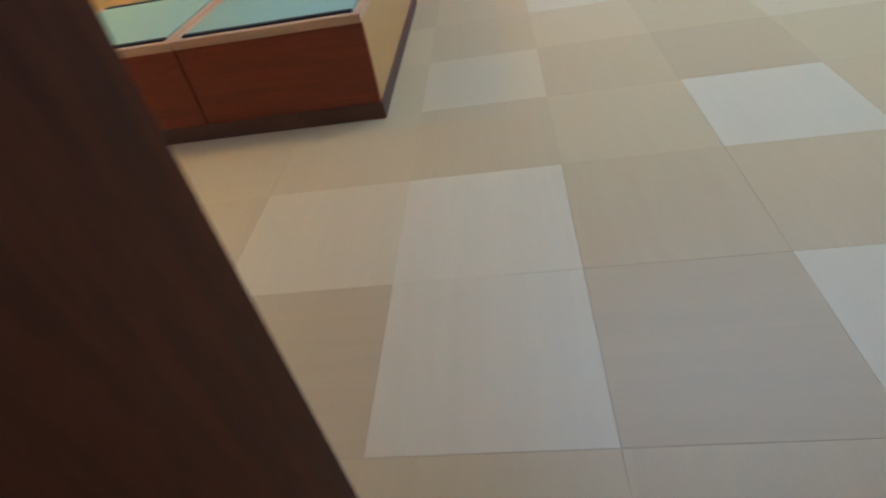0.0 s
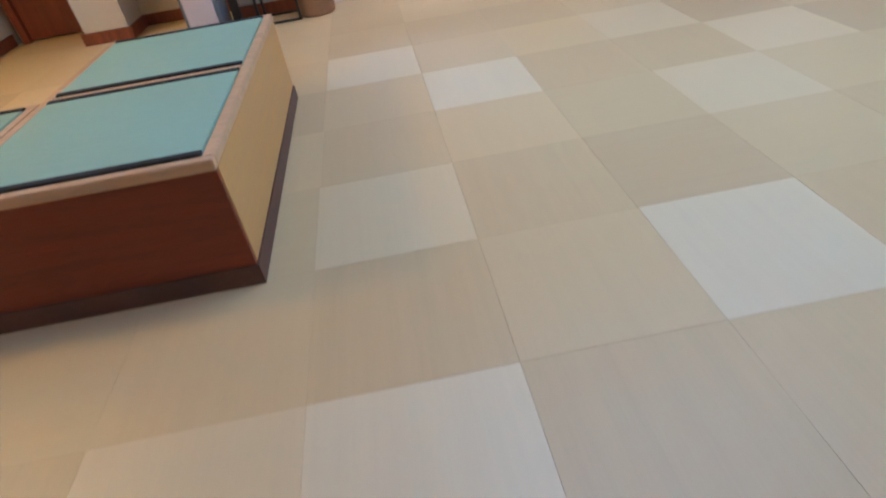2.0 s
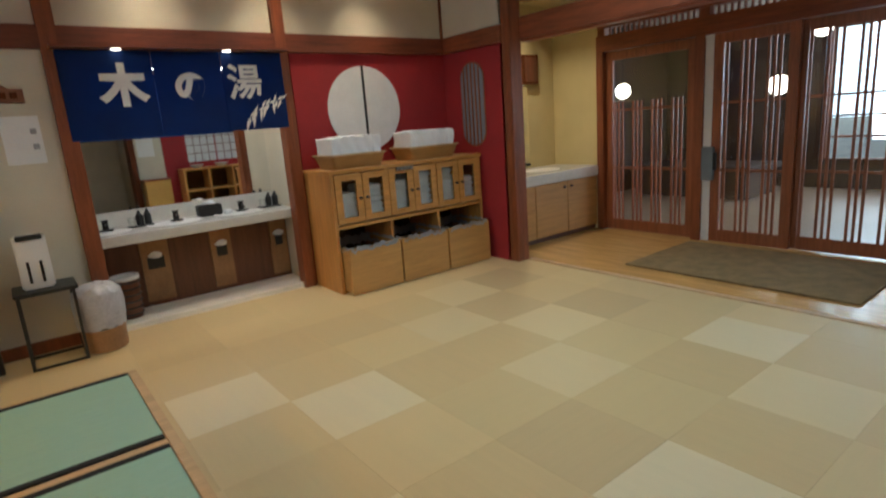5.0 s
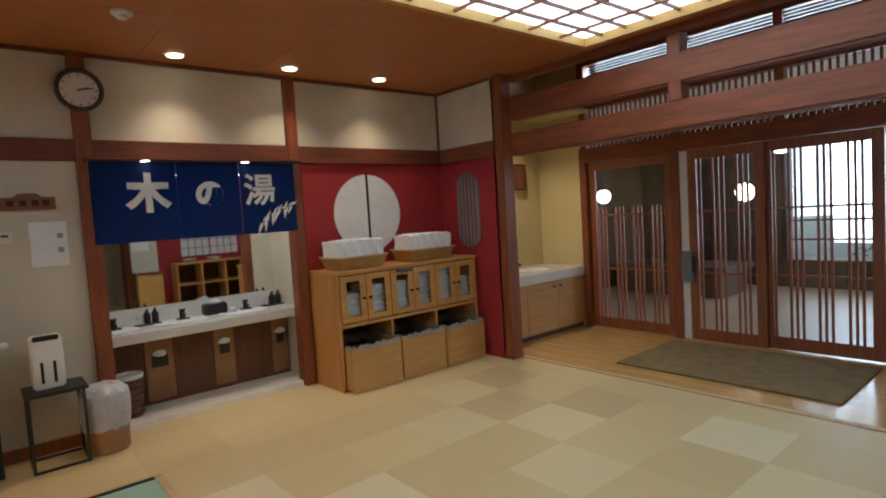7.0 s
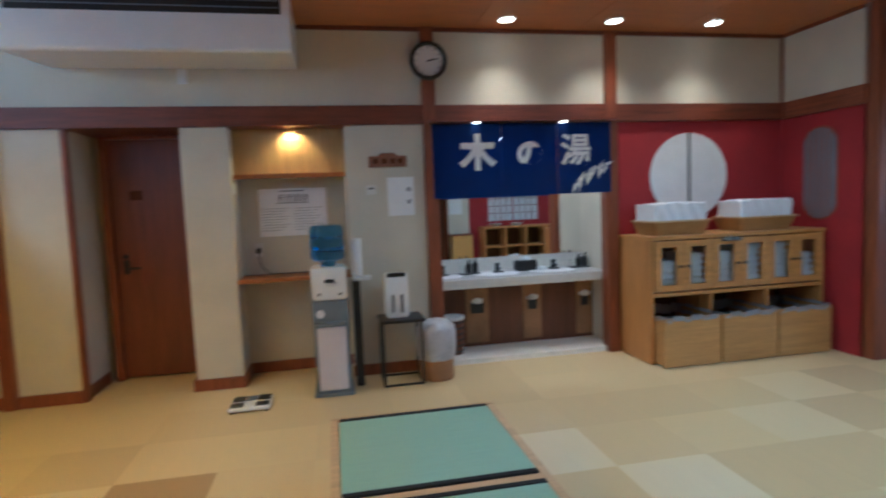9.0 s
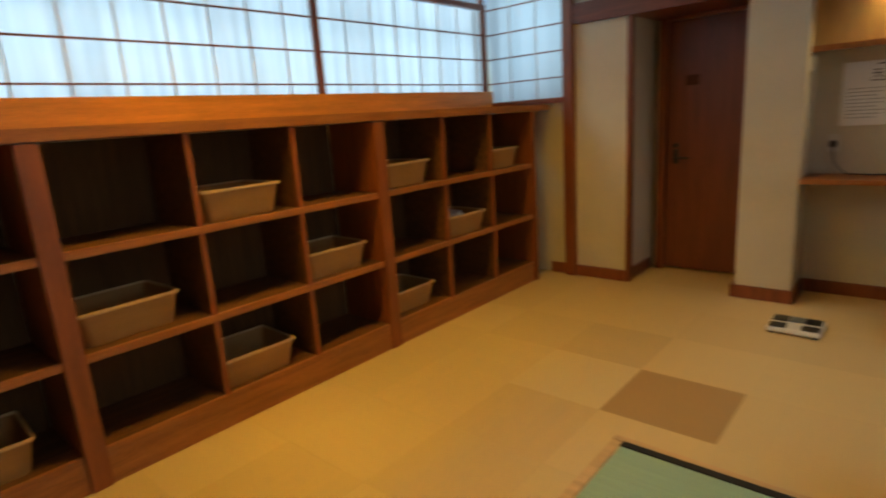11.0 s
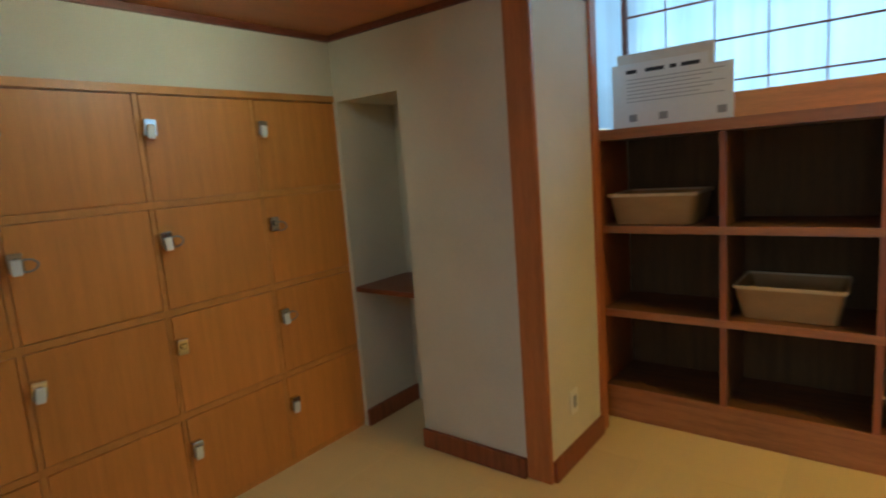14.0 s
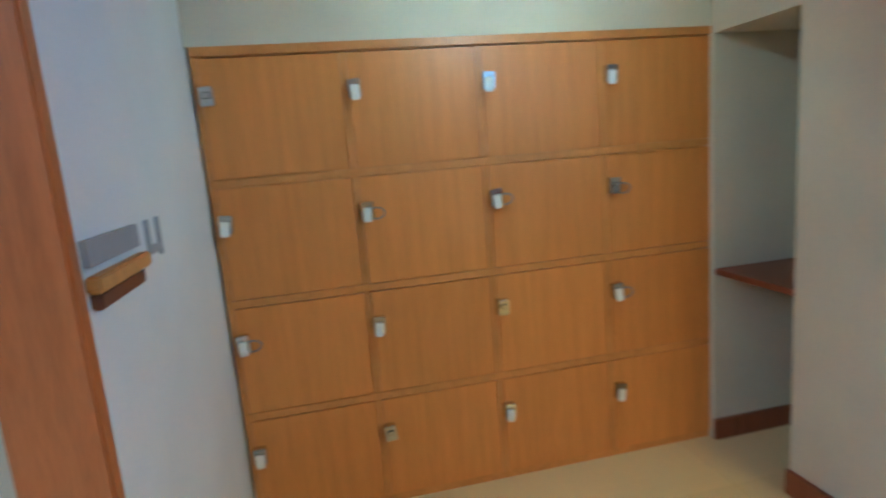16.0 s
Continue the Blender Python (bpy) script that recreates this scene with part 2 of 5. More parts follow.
M_MIRROR = surface("mirror", (0.92, 0.93, 0.92), 0.02, 0.0, metal=1.0, bump=0)
M_MIRROR.node_tree.nodes["Principled BSDF"].inputs["Roughness"].default_value = 0.02
for link in list(M_MIRROR.node_tree.nodes["Principled BSDF"].inputs["Roughness"].links):
    M_MIRROR.node_tree.links.remove(link)
# fold shading is painted into the curtain as tall noise streaks
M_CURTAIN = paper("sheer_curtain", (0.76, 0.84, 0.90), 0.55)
M_SHOJI = paper("shoji_paper", (0.9, 0.9, 0.88))
M_WASHI = surface("washi_disc", (0.70, 0.70, 0.70), 0.85, 0.04, 8, 0.2)
M_GLASS = glass("clear_glass")
M_WATER = glass("blue_bottle", (0.12, 0.36, 0.78), 0.05, 1.33)
M_GLOW_WARM = glowing("lamp_warm", (1.0, 0.86, 0.62), 9.0)
M_GLOW_GLOBE = glowing("globe_glow", (1.0, 0.86, 0.66), 7.0)
M_GLOW_PANEL = glowing("ceiling_diffuser", (0.86, 0.98, 0.97), 2.9)
M_GLOW_DAY = glowing("outdoor_light", (0.80, 0.95, 1.0), 1.9)


# ---- builders ----
def bx(bm, x0, x1, y0, y1, z0, z1):
    vs = [bm.verts.new((x, y, z)) for x in (x0, x1) for y in (y0, y1) for z in (z0, z1)]
    for f in ((0, 1, 3, 2), (4, 6, 7, 5), (0, 4, 5, 1), (2, 3, 7, 6), (0, 2, 6, 4), (1, 5, 7, 3)):
        bm.faces.new([vs[i] for i in f])
    return bm


def box(*spans):
    """A bmesh of boxes, each (x0, x1, y0, y1, z0, z1)."""
    bm = bmesh.new()
    for s in spans:
        bx(bm, *s)
    return bm


def tube(r0, r1, z0, z1, x=0.0, y=0.0, n=24, bm=None):
    bm = bm or bmesh.new()
    bmesh.ops.create_cone(bm, cap_ends=True, segments=n, radius1=r0, radius2=r1, depth=z1 - z0,
                          matrix=Matrix.Translation((x, y, (z0 + z1) / 2)))
    return bm


def rod(a, b, r, n=10, bm=None):
    """A round bar from a to b."""
    bm = bm or bmesh.new()
    a, b = Vector(a), Vector(b)
    turn = (b - a).to_track_quat("Z", "Y").to_matrix().to_4x4()
    bmesh.ops.create_cone(bm, cap_ends=True, segments=n, radius1=r, radius2=r, depth=(b - a).length,
                          matrix=Matrix.Translation((a + b) / 2) @ turn)
    return bm


def lathe(profile, n=28, x=0.0, y=0.0, bm=None):
    """A turned shape from (radius, z) pairs."""
    bm = bm or bmesh.new()
    rings = []
    for r, z in profile:
        rings.append([bm.verts.new((x + r * math.cos(2 * math.pi * i / n), y + r * math.sin(2 * math.pi * i / n), z)) for i in range(n)])
    for a, b in zip(rings, rings[1:]):
        for i in range(n):
            bm.faces.new((a[i], a[(i + 1) % n], b[(i + 1) % n], b[i]))
    bm.faces.new(rings[0][::-1])
    bm.faces.new(rings[-1])
    return bm


def mesh_of(name, bm, material, bevel=0.0, smooth=False):
    if bevel:
        bmesh.ops.bevel(bm, geom=list(bm.edges), offset=bevel, segments=2, affect="EDGES", clamp_overlap=True)
    bmesh.ops.recalc_face_normals(bm, faces=bm.faces)
    me = bpy.data.meshes.new(name)
    bm.to_mesh(me)
    bm.free()
    me.materials.append(material)
    if smooth:
        for p in me.polygons:
            p.use_smooth = True
        me.set_sharp_from_angle(angle=radians(35))
    return me


def part(name, bm, material, parent=None, label="", bevel=0.0, smooth=False):
    ob = new(name, mesh_of(name, bm, material, bevel, smooth))
    if parent:
        ob.parent = parent
        if parent.type == "EMPTY":
            ob.matrix_parent_inverse = Matrix.Translation(-parent.location)
    return tagged(ob, label)


def thing(name, x, y, z, label, category, group=""):
    ob = new(name)
    ob.location = (x, y, z)
    ob.empty_display_size = 0.05
    return tagged(ob, label, category, group)


def setting(name, bm, material, label="", bevel=0.0, category=""):
    return tagged(part(name, bm, material, None, label, bevel), "", category, "", "structure")


def letters(body, size, material, m, parent, name="lettering", label="", squeeze=1.0, depth=0.0, bold=0.0):
    c = bpy.data.curves.new(name, "FONT")
    c.body, c.size, c.align_x, c.align_y, c.extrude, c.offset = body, size, "CENTER", "CENTER", depth, bold
    tmp = new("tmp_text", c)
    me = bpy.data.meshes.new_from_object(tmp.evaluated_get(bpy.context.evaluated_depsgraph_get()))
    bpy.data.objects.remove(tmp)
    me.transform(m @ Matrix.Diagonal((squeeze, 1, 1, 1)))
    me.materials.clear()
    me.materials.append(material)
    ob = new(name, me)
    ob.parent = parent
    if parent.type == "EMPTY":
        ob.matrix_parent_inverse = Matrix.Translation(-parent.location)
    return tagged(ob, label)


# ---- plan ----
YN, XE, ZC = 3.55, 3.47, 2.81          # north wall, east corner, ceiling
BEAM0, BEAM1 = 2.04, 2.192
XC, XWIN = -3.28, -3.95                # shelf front, window
YS = -1.94                             # south wall
XL = 5.2                               # lattice wall

# floors
floor = setting("floor", box((-4.0, 3.62, -3.0, 4.25, -0.12, -0.006)), M_SUB, "pale straw-coloured tiled changing room floor", category="floor")
setting("floor_boards", box((3.64, XL + 0.1, YS, 3.62, -0.12, -0.004)), M_PLANK, "glossy varnished wooden floor by the lattice doors", category="floor")
setting("threshold", box((3.60, 3.66, YS, 2.6, -0.1, 0.006)), M_BENCH_T, "pale wooden floor threshold strip", category="threshold", bevel=0.002)
setting("floor_corridor", box((0.17, 1.7, -3.6, -3.0, -0.12, -0.004)), M_SUB, "entrance floor", category="floor")

# north wall, built up round its openings
setting("wall_north", box((-3.12, XE + 0.1, YN + 0.01, YN + 0.2, BEAM1 - 0.02, ZC),
                          (-3.12, -2.62, YN + 0.01, YN + 0.62, 0, BEAM0 + 0.01),
                          (-1.81, -1.46, YN + 0.01, YN + 0.62, 0, BEAM0 + 0.01),
                          (-0.58, 0.07, YN + 0.01, YN + 0.75, 0, BEAM0 + 0.01)), M_PLASTER, "cream plaster wall between dark posts", category="wall")
setting("wall_door_recess", box((-2.62, -1.81, YN + 0.60, YN + 0.70, 0, BEAM0 + 0.01)), M_PLASTER, "cream recess wall round a door", category="wall")
setting("wall_counter_recess", box((-1.46, -0.58, 3.93, 4.03, 0, BEAM0)), M_PLASTER, "cream plaster recess wall", category="wall")
setting("ceiling_recess", box((-2.62, 1.76, YN + 0.12, 4.3, BEAM0 + 0.01, BEAM0 + 0.06)), M_BEAM_X, "dark wooden soffit over the recesses", category="ceiling")
setting("wall_red", box((1.80, XE + 0.1, YN + 0.01, YN + 0.2, 0, BEAM0 + 0.01), (XE, XE + 0.09, 2.7, YN + 0.01, 0, BEAM0 + 0.01)), M_RED, "deep red plaster wall", category="wall")
setting("wall_east_upper", box((XE, XE + 0.09, 2.7, YN + 0.01, BEAM1 - 0.02, ZC)), M_PLASTER, "cream plaster upper wall", category="wall")
setting("beam_north", box((-3.12, XE, YN - 0.03, YN + 0.15, BEAM0, BEAM1)), M_BEAM_X, "dark brown wooden beam along the wall", bevel=0.006, category="beam")
setting("beam_corner", box((XE - 0.03, XE + 0.095, 2.7, YN - 0.03, BEAM0, BEAM1)), M_BEAM_Y, "dark brown wooden beam", bevel=0.006, category="beam")
for i, (x0, x1, y0, y1, z1) in enumerate(((0.06, 0.17, YN - 0.035, YN + 0.1, ZC), (1.67, 1.775, YN - 0.035, YN + 0.1, ZC), (XE, 3.62, 2.60, 2.73, ZC),
                                          (-3.14, -3.05, YN - 0.045, YN + 0.1, ZC))):
    setting("post_%d" % (i + 1), box((x0, x1, y0, y1, 0, z1)), M_POST, "dark brown square wooden post", bevel=0.006, category="post")
setting("trim_corner", box((XE - 0.02, XE - 0.002, YN - 0.012, YN + 0.008, BEAM1, ZC)), M_POST, "thin dark corner trim", category="trim")
setting("trim_ceiling", box((-3.1, XE, YN - 0.015, YN + 0.008, ZC - 0.03, ZC - 0.001)), M_BEAM_X, "thin dark ceiling trim", category="trim")
setting("trim_ceiling_east", box((XE - 0.02, XE - 0.003, 2.73, YN - 0.016, ZC - 0.03, ZC - 0.001)), M_BEAM_Y, "thin dark ceiling trim", category="trim")
for i, (x0, x1, y0) in enumerate(((-3.05, -2.62, YN), (-1.83, -1.44, YN), (-0.60, 0.07, YN), (-1.44, -0.58, 3.922))):
    setting("baseboard_%d" % (i + 1), box((x0, x1, y0 - 0.015, y0 + 0.008, 0, 0.09)), M_POST, "brown wooden baseboard", bevel=0.003, category="baseboard")
setting("baseboard_pier", box((-1.835, -1.812, YN - 0.01, YN + 0.58, 0, 0.09), (-1.458, -1.438, YN + 0.01, 3.92, 0, 0.09)), M_POST, "brown wooden baseboard", category="baseboard")

# ceiling with board seams and the opening for the light panel
SKX0, SKX1, SKY0, SKY1 = 0.5, 3.46, -0.523, 1.61
cb = bmesh.new()
seams_x = [-4.05 + 0.91 * k for k in range(9)] + [3.68]
seams_y = [YS - 0.1, -1.2, SKY0, SKY1, 2.52, YN + 0.2]
for xa, xb in zip(seams_x, seams_x[1:]):
    for ya, yb in zip(seams_y, seams_y[1:]):
        if ya >= SKY0 and yb <= SKY1:
            for p0, p1 in ((xa, min(xb, SKX0)), (max(xa, SKX1), xb)):
                if p1 - p0 > 0.01:
                    bx(cb, p0 + 0.002, p1 - 0.002, ya + 0.002, yb - 0.002, ZC, ZC + 0.03)
        else:
            bx(cb, xa + 0.002, xb - 0.002, ya + 0.002, yb - 0.002, ZC, ZC + 0.03)
setting("ceiling", cb, M_CEIL, "warm brown wooden board ceiling", category="ceiling")
setting("ceiling_backing", box((-4.05, SKX0, YS - 0.1, YN + 0.2, ZC + 0.035, ZC + 0.06), (SKX1, 3.68, YS - 0.1, YN + 0.2, ZC + 0.035, ZC + 0.06),
                               (SKX0, SKX1, SKY1, YN + 0.2, ZC + 0.035, ZC + 0.06), (SKX0, SKX1, YS - 0.1, SKY0, ZC + 0.035, ZC + 0.06)), M_SUB, "ceiling backing", category="ceiling")

# luminous ceiling panel
cp = thing("ceiling_light_panel", 1.98, 0.54, ZC, "luminous paper ceiling panel in a dark lattice", "ceiling light")
part("diffuser", box((SKX0, SKX1, SKY0, SKY1, ZC + 0.05, ZC + 0.06)), M_GLOW_PANEL, cp, "glowing white diffuser")
part("frame", box((SKX0, SKX1, SKY0, SKY0 + 0.05, ZC - 0.02, ZC + 0.05), (SKX0, SKX1, SKY1 - 0.05, SKY1, ZC - 0.02, ZC + 0.05),
                  (SKX0, SKX0 + 0.05, SKY0 + 0.05, SKY1 - 0.05, ZC - 0.02, ZC + 0.05), (SKX1 - 0.05, SKX1, SKY0 + 0.05, SKY1 - 0.05, ZC - 0.02, ZC + 0.05)), M_BENCH_L, cp, "pale wooden frame")
for k in range(1, 10):
    part("slat", box((SKX0 + 0.05, SKX1 - 0.05, SKY0 + k * 0.2133 - 0.006, SKY0 + k * 0.2133 + 0.006, ZC + 0.02, ZC + 0.045)), M_BEAM_X, cp)
for k in range(1, 8):
    part("slat", box((SKX0 + k * 0.37 - 0.008, SKX0 + k * 0.37 + 0.008, SKY0 + 0.05, SKY1 - 0.05, ZC + 0.0, ZC + 0.018)), M_BEAM_Y, cp)

# west side: recess with windows, shelf wall
setting("wall_west", box((XWIN - 0.12, XWIN - 0.02, -2.05, YN + 0.2, 0, 1.465), (XWIN - 0.12, XWIN - 0.02, -2.05, YN + 0.2, 2.72, ZC + 0.05)), M_PLASTER, "cream wall below and above the windows", category="wall")
setting("wall_west_north", box((-3.95, -3.12, YN + 0.02, YN + 0.12, 0, 1.47), (-3.95, -3.12, YN + 0.02, YN + 0.12, 2.72, ZC)), M_PLASTER, "cream recess wall", category="wall")
setting("wall_west_south", box((-3.95, -3.03, -2.05, -1.95, 0, 1.47), (-3.95, -3.03, -2.05, -1.95, 2.72, ZC)), M_PLASTER, "cream recess wall", category="wall")
setting("sill_board", box((-3.885, -3.86, -1.94, YN + 0.01, 1.455, 1.60)), M_ORANGE, "orange-brown wooden board below the windows", bevel=0.003, category="sill")
setting("sill_return_north", box((-3.86, -3.14, YN - 0.015, YN + 0.018, 1.46, 1.50)), M_POST, "brown window sill", category="sill")
setting("baseboard_strip", box((-3.3, -3.14, YN - 0.0, YN + 0.018, 0, 0.09)), M_POST, "brown wooden baseboard", category="baseboard")


def shoji(name, along, at, a0, a1, z0, z1, mullions, step, faint, first):
    """A lattice window: curtain or paper, thin cross bars, mullions. along: 'y' or 'x'."""
    def sp(u0, u1, d0, d1, w0, w1):
        return (at + d0, at + d1, u0, u1, w0, w1) if along == "y" else (u0, u1, at + d0, at + d1, w0, w1)
    mid = (a0 + a1) / 2
    w = thing(name, *((at, mid, z0) if along == "y" else (mid, at, z0)), "lattice window with sheer white curtain glowing with daylight", "window")
    w["kind"] = "structure"
    s = 1 if along == "y" else -1
    bm = bmesh.new()
    n = int((a1 - a0) / 0.03)
    rows = []
    for k in range(n + 1):
        u = a0 + (a1 - a0) * k / n
        off = -s * (0.05 + 0.010 * math.sin(u * 23 + 1.3 * math.sin(u * 3.1)) + 0.004 * math.sin(u * 57))
        rows.append([bm.verts.new((at + off, u, z) if along == "y" else (u, at + off, z)) for z in (z0, z1)])
    for a, b in zip(rows, rows[1:]):
        bm.faces.new((a[0], b[0], b[1], a[1]))
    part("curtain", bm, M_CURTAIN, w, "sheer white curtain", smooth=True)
    part("window_frame", box(sp(a0, a1, -0.02, 0.02, z0 - 0.03, z0), sp(a0, a1, -0.02, 0.02, z1, z1 + 0.04)), M_POST, w)
    for u in mullions:
        part("mullion", box(sp(u - 0.022, u + 0.022, -0.02, 0.02, z0, z1)), M_POST, w, bevel=0.003)
    z = first
    while z < z1 - 0.03:
        part("bar", box(sp(a0, a1, -0.008, 0.006, z - 0.005, z + 0.005)), M_BEAM_Y, w)
        z += step
    u = a0 + faint
    while u < a1:
        part("bar", box(sp(u - 0.005, u + 0.005, -0.03, -0.02, z0, z1)), M_WHITE, w)
        u += faint
    return w


shoji("window_1", "y", XWIN + 0.03, -1.95, YN, 1.60, 2.29, (-1.93, -0.13, 1.70, YN - 0.02), 0.208, 0.245, 1.663)
shoji("window_2", "x", YN + 0.04, -3.93, -3.14, 1.50, 2.70, (-3.15,), 0.208, 0.26, 1.663)
shoji("window_3", "x", -1.97, -3.93, -3.05, 1.47, 2.70, (-3.09,), 0.208, 0.26, 1.663)

tw = thing("window_6", XWIN, 0.8, 2.30, "clear upper window strip above the curtains", "window")
tw["kind"] = "structure"
part("rail", box((XWIN, XWIN + 0.04, -1.95, YN, 2.292, 2.33)), M_POST, tw)
for y in (-1.93, -0.13, 1.70, YN - 0.03):
    part("mullion", box((XWIN + 0.005, XWIN + 0.035, y - 0.02, y + 0.02, 2.33, 2.72)), M_POST, tw)

ow = thing("window_7", XWIN - 0.05, 0.8, 1.6, "pale outer window frame behind the sheer curtains", "window")
ow["kind"] = "structure"
part("rail", box((XWIN - 0.14, XWIN - 0.12, -1.95, YN, 2.12, 2.15)), M_LATTICE, ow)
for y in (-1.58, -0.66, 0.3, 1.2, 2.15, 3.05):
    part("mullion", box((XWIN - 0.14, XWIN - 0.12, y - 0.015, y + 0.015, 1.47, 2.72)), M_LATTICE, ow)

# south-west: pillar with niche, locker alcove
XP, YP = -2.565, -1.79
setting("wall_pillar", box((-3.10, XP, -2.465, YP, 0, ZC), (-3.03, -2.97, -2.87, -2.465, 0, ZC), (-2.97, XP, -2.87, -2.465, 1.69, ZC),
                           (-3.03, XP, -3.02, -2.87, 0, ZC)), M_PLASTER, "cream plaster pillar with a tall niche", category="wall")
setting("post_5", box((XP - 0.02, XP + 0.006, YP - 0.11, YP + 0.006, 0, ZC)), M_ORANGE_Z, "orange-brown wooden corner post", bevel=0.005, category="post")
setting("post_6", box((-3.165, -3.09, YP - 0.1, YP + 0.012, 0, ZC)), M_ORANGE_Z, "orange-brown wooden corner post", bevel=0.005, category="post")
setting("baseboard_5", box((XP + 0.002, XP + 0.02, -2.465, YP - 0.11, 0, 0.09), (-3.09, XP - 0.02, YP + 0.002, YP + 0.02, 0, 0.09), (-2.97, XP, -2.87, -2.855, 0, 0.09)), M_POST, "brown wooden baseboard", category="baseboard")
setting("trim_pillar", box((-3.09, XP - 0.02, YP + 0.001, YP + 0.008, 2.0, 2.012)), M_BEAM_X, "thin dark line across the pillar", category="trim")
setting("wall_pillar_upper", box((-3.09, XP - 0.02, YP + 0.001, YP + 0.004, 2.012, ZC - 0.01)), M_WHITE, "white panel at the top of the pillar", category="wall")
setting("niche_shelf", box((-2.965, XP - 0.004, -2.868, -2.468, 0.735, 0.76)), M_DOOR, "dark red-brown shelf in the niche", bevel=0.002, category="shelf")
setting("wall_locker_back", box((XP, -0.55, -3.02, -2.93, 0, ZC), (XP, -0.65, -2.94, -2.885, 1.72, 2.05)), M_PLASTER, "cream plaster wall above the lockers", category="wall")
setting("wall_locker_side", box((-0.65, -0.52, -3.02, YP - 0.02, 0, ZC)), M_WHITE, "white painted side wall of the locker alcove", category="wall")
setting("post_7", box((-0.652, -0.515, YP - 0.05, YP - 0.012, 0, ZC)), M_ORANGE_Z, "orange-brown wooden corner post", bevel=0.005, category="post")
setting("ceiling_alcove", box((XP, -0.65, -2.93, YP, 2.0, 2.04)), M_CEIL, "brown wooden alcove ceiling", category="ceiling")
setting("trim_alcove", box((XP, -0.65, -2.884, -2.865, 1.972, 1.999), (XP + 0.002, XP + 0.02, -2.86, YP - 0.1, 1.972, 1.999)), M_BEAM_X, "dark ceiling trim", category="trim")
setting("beam_alcove", box((XP + 0.012, -0.66, YP - 0.09, YP + 0.01, 2.0, 2.15)), M_BEAM_X, "brown wooden lintel", bevel=0.004, category="beam")
setting("wall_alcove_upper", box((XP, -0.66, YP - 0.08, YP, 2.15, ZC)), M_PLASTER, "cream plaster wall", category="wall")

# south wall and entrance
setting("wall_south", box((-0.52, 0.17, YS - 0.12, YS, 0, ZC), (1.62, XL, YS - 0.12, YS, 0, ZC), (0.17, 1.62, YS - 0.12, YS, 2.1, ZC)), M_PLASTER, "cream plaster wall with the entrance", category="wall")
setting("door_frame_entrance", box((0.17, 0.283, YS - 0.2, YS + 0.152, 0, 2.1), (1.52, 1.62, YS - 0.2, YS + 0.152, 0, 2.1)), M_DARKDOOR, "dark wooden entrance door frame", bevel=0.006, category="door frame")
ed = tagged(part("door_1", box((0.185, 0.225, YS - 1.05, YS - 0.205, 0.01, 2.05)), M_DOOR, None, "dark brown wooden entrance door standing open", 0.006), "", "door", "", "structure")
part("panel_moulding", box((0.225, 0.233, YS - 0.96, YS - 0.90, 0.1, 1.95), (0.225, 0.233, YS - 0.36, YS - 0.30, 0.1, 1.95)), M_DOOR, ed, bevel=0.003)
setting("wall_corridor", box((0.07, 0.17, -3.7, YS - 0.12, 0, 2.4), (1.62, 1.72, -3.7, YS - 0.12, 0, 2.4), (0.07, 1.72, -3.7, -3.6, 0, 2.4)), M_PLASTER, "cream entrance corridor wall", category="wall")
setting("ceiling_corridor", box((0.07, 1.72, -3.7, YS - 0.12, 2.4, 2.45)), M_CEIL, "brown corridor ceiling", category="ceiling")
setting("wall_south_red", box((2.1, 4.1, YS, YS + 0.015, 0, 2.0)), M_RED, "deep red plaster wall", category="wall")

# east side: alcove with basin, lattice doors, beams
setting("wall_alcove_back", box((XE + 0.09, XL + 0.2, 3.6, 3.7, 0, 3.3)), M_PLASTER2, "ochre plaster alcove wall", category="wall")
setting("wall_alcove_side", box((XL, XL + 0.1, 2.95, 3.6, 0, 3.3)), M_PLASTER2, "ochre plaster side wall", category="wall")
setting("wall_alcove_west", box((XE + 0.092, XE + 0.11, 2.73, 3.6, 0, 2.6)), M_PLASTER2, "ochre plaster side wall", category="wall")
setting("ceiling_east", box((3.62, XL + 0.2, YS - 0.1, 3.7, 3.25, 3.3), (3.66, 3.70, YS - 0.1, 3.7, ZC - 0.02, 3.25)), M_CEIL, "brown wooden ceiling over the doors", category="ceiling")
setting("ceiling_basin", box((XE + 0.11, XL, 2.8, 3.6, 2.6, 2.64)), M_PLASTER2, "ochre alcove ceiling", category="ceiling")
for i, (z0, z1) in enumerate(((2.03, 2.25), (2.375, 2.605))):
    setting("beam_east_%d" % (i + 1), box((3.60, 3.74, YS, 2.62, z0, z1)), M_BEAM_Y, "heavy reddish-brown timber beam", bevel=0.02, category="beam")
setting("post_8", box((3.605, 3.735, 0.865, 0.97, 2.25, ZC)), M_POST, "short brown wooden strut", bevel=0.006, category="post")
setting("fascia_east", box((3.60, 3.67, YS, 2.6, ZC - 0.06, ZC + 0.03)), M_BEAM_Y, "dark brown fascia", category="trim")

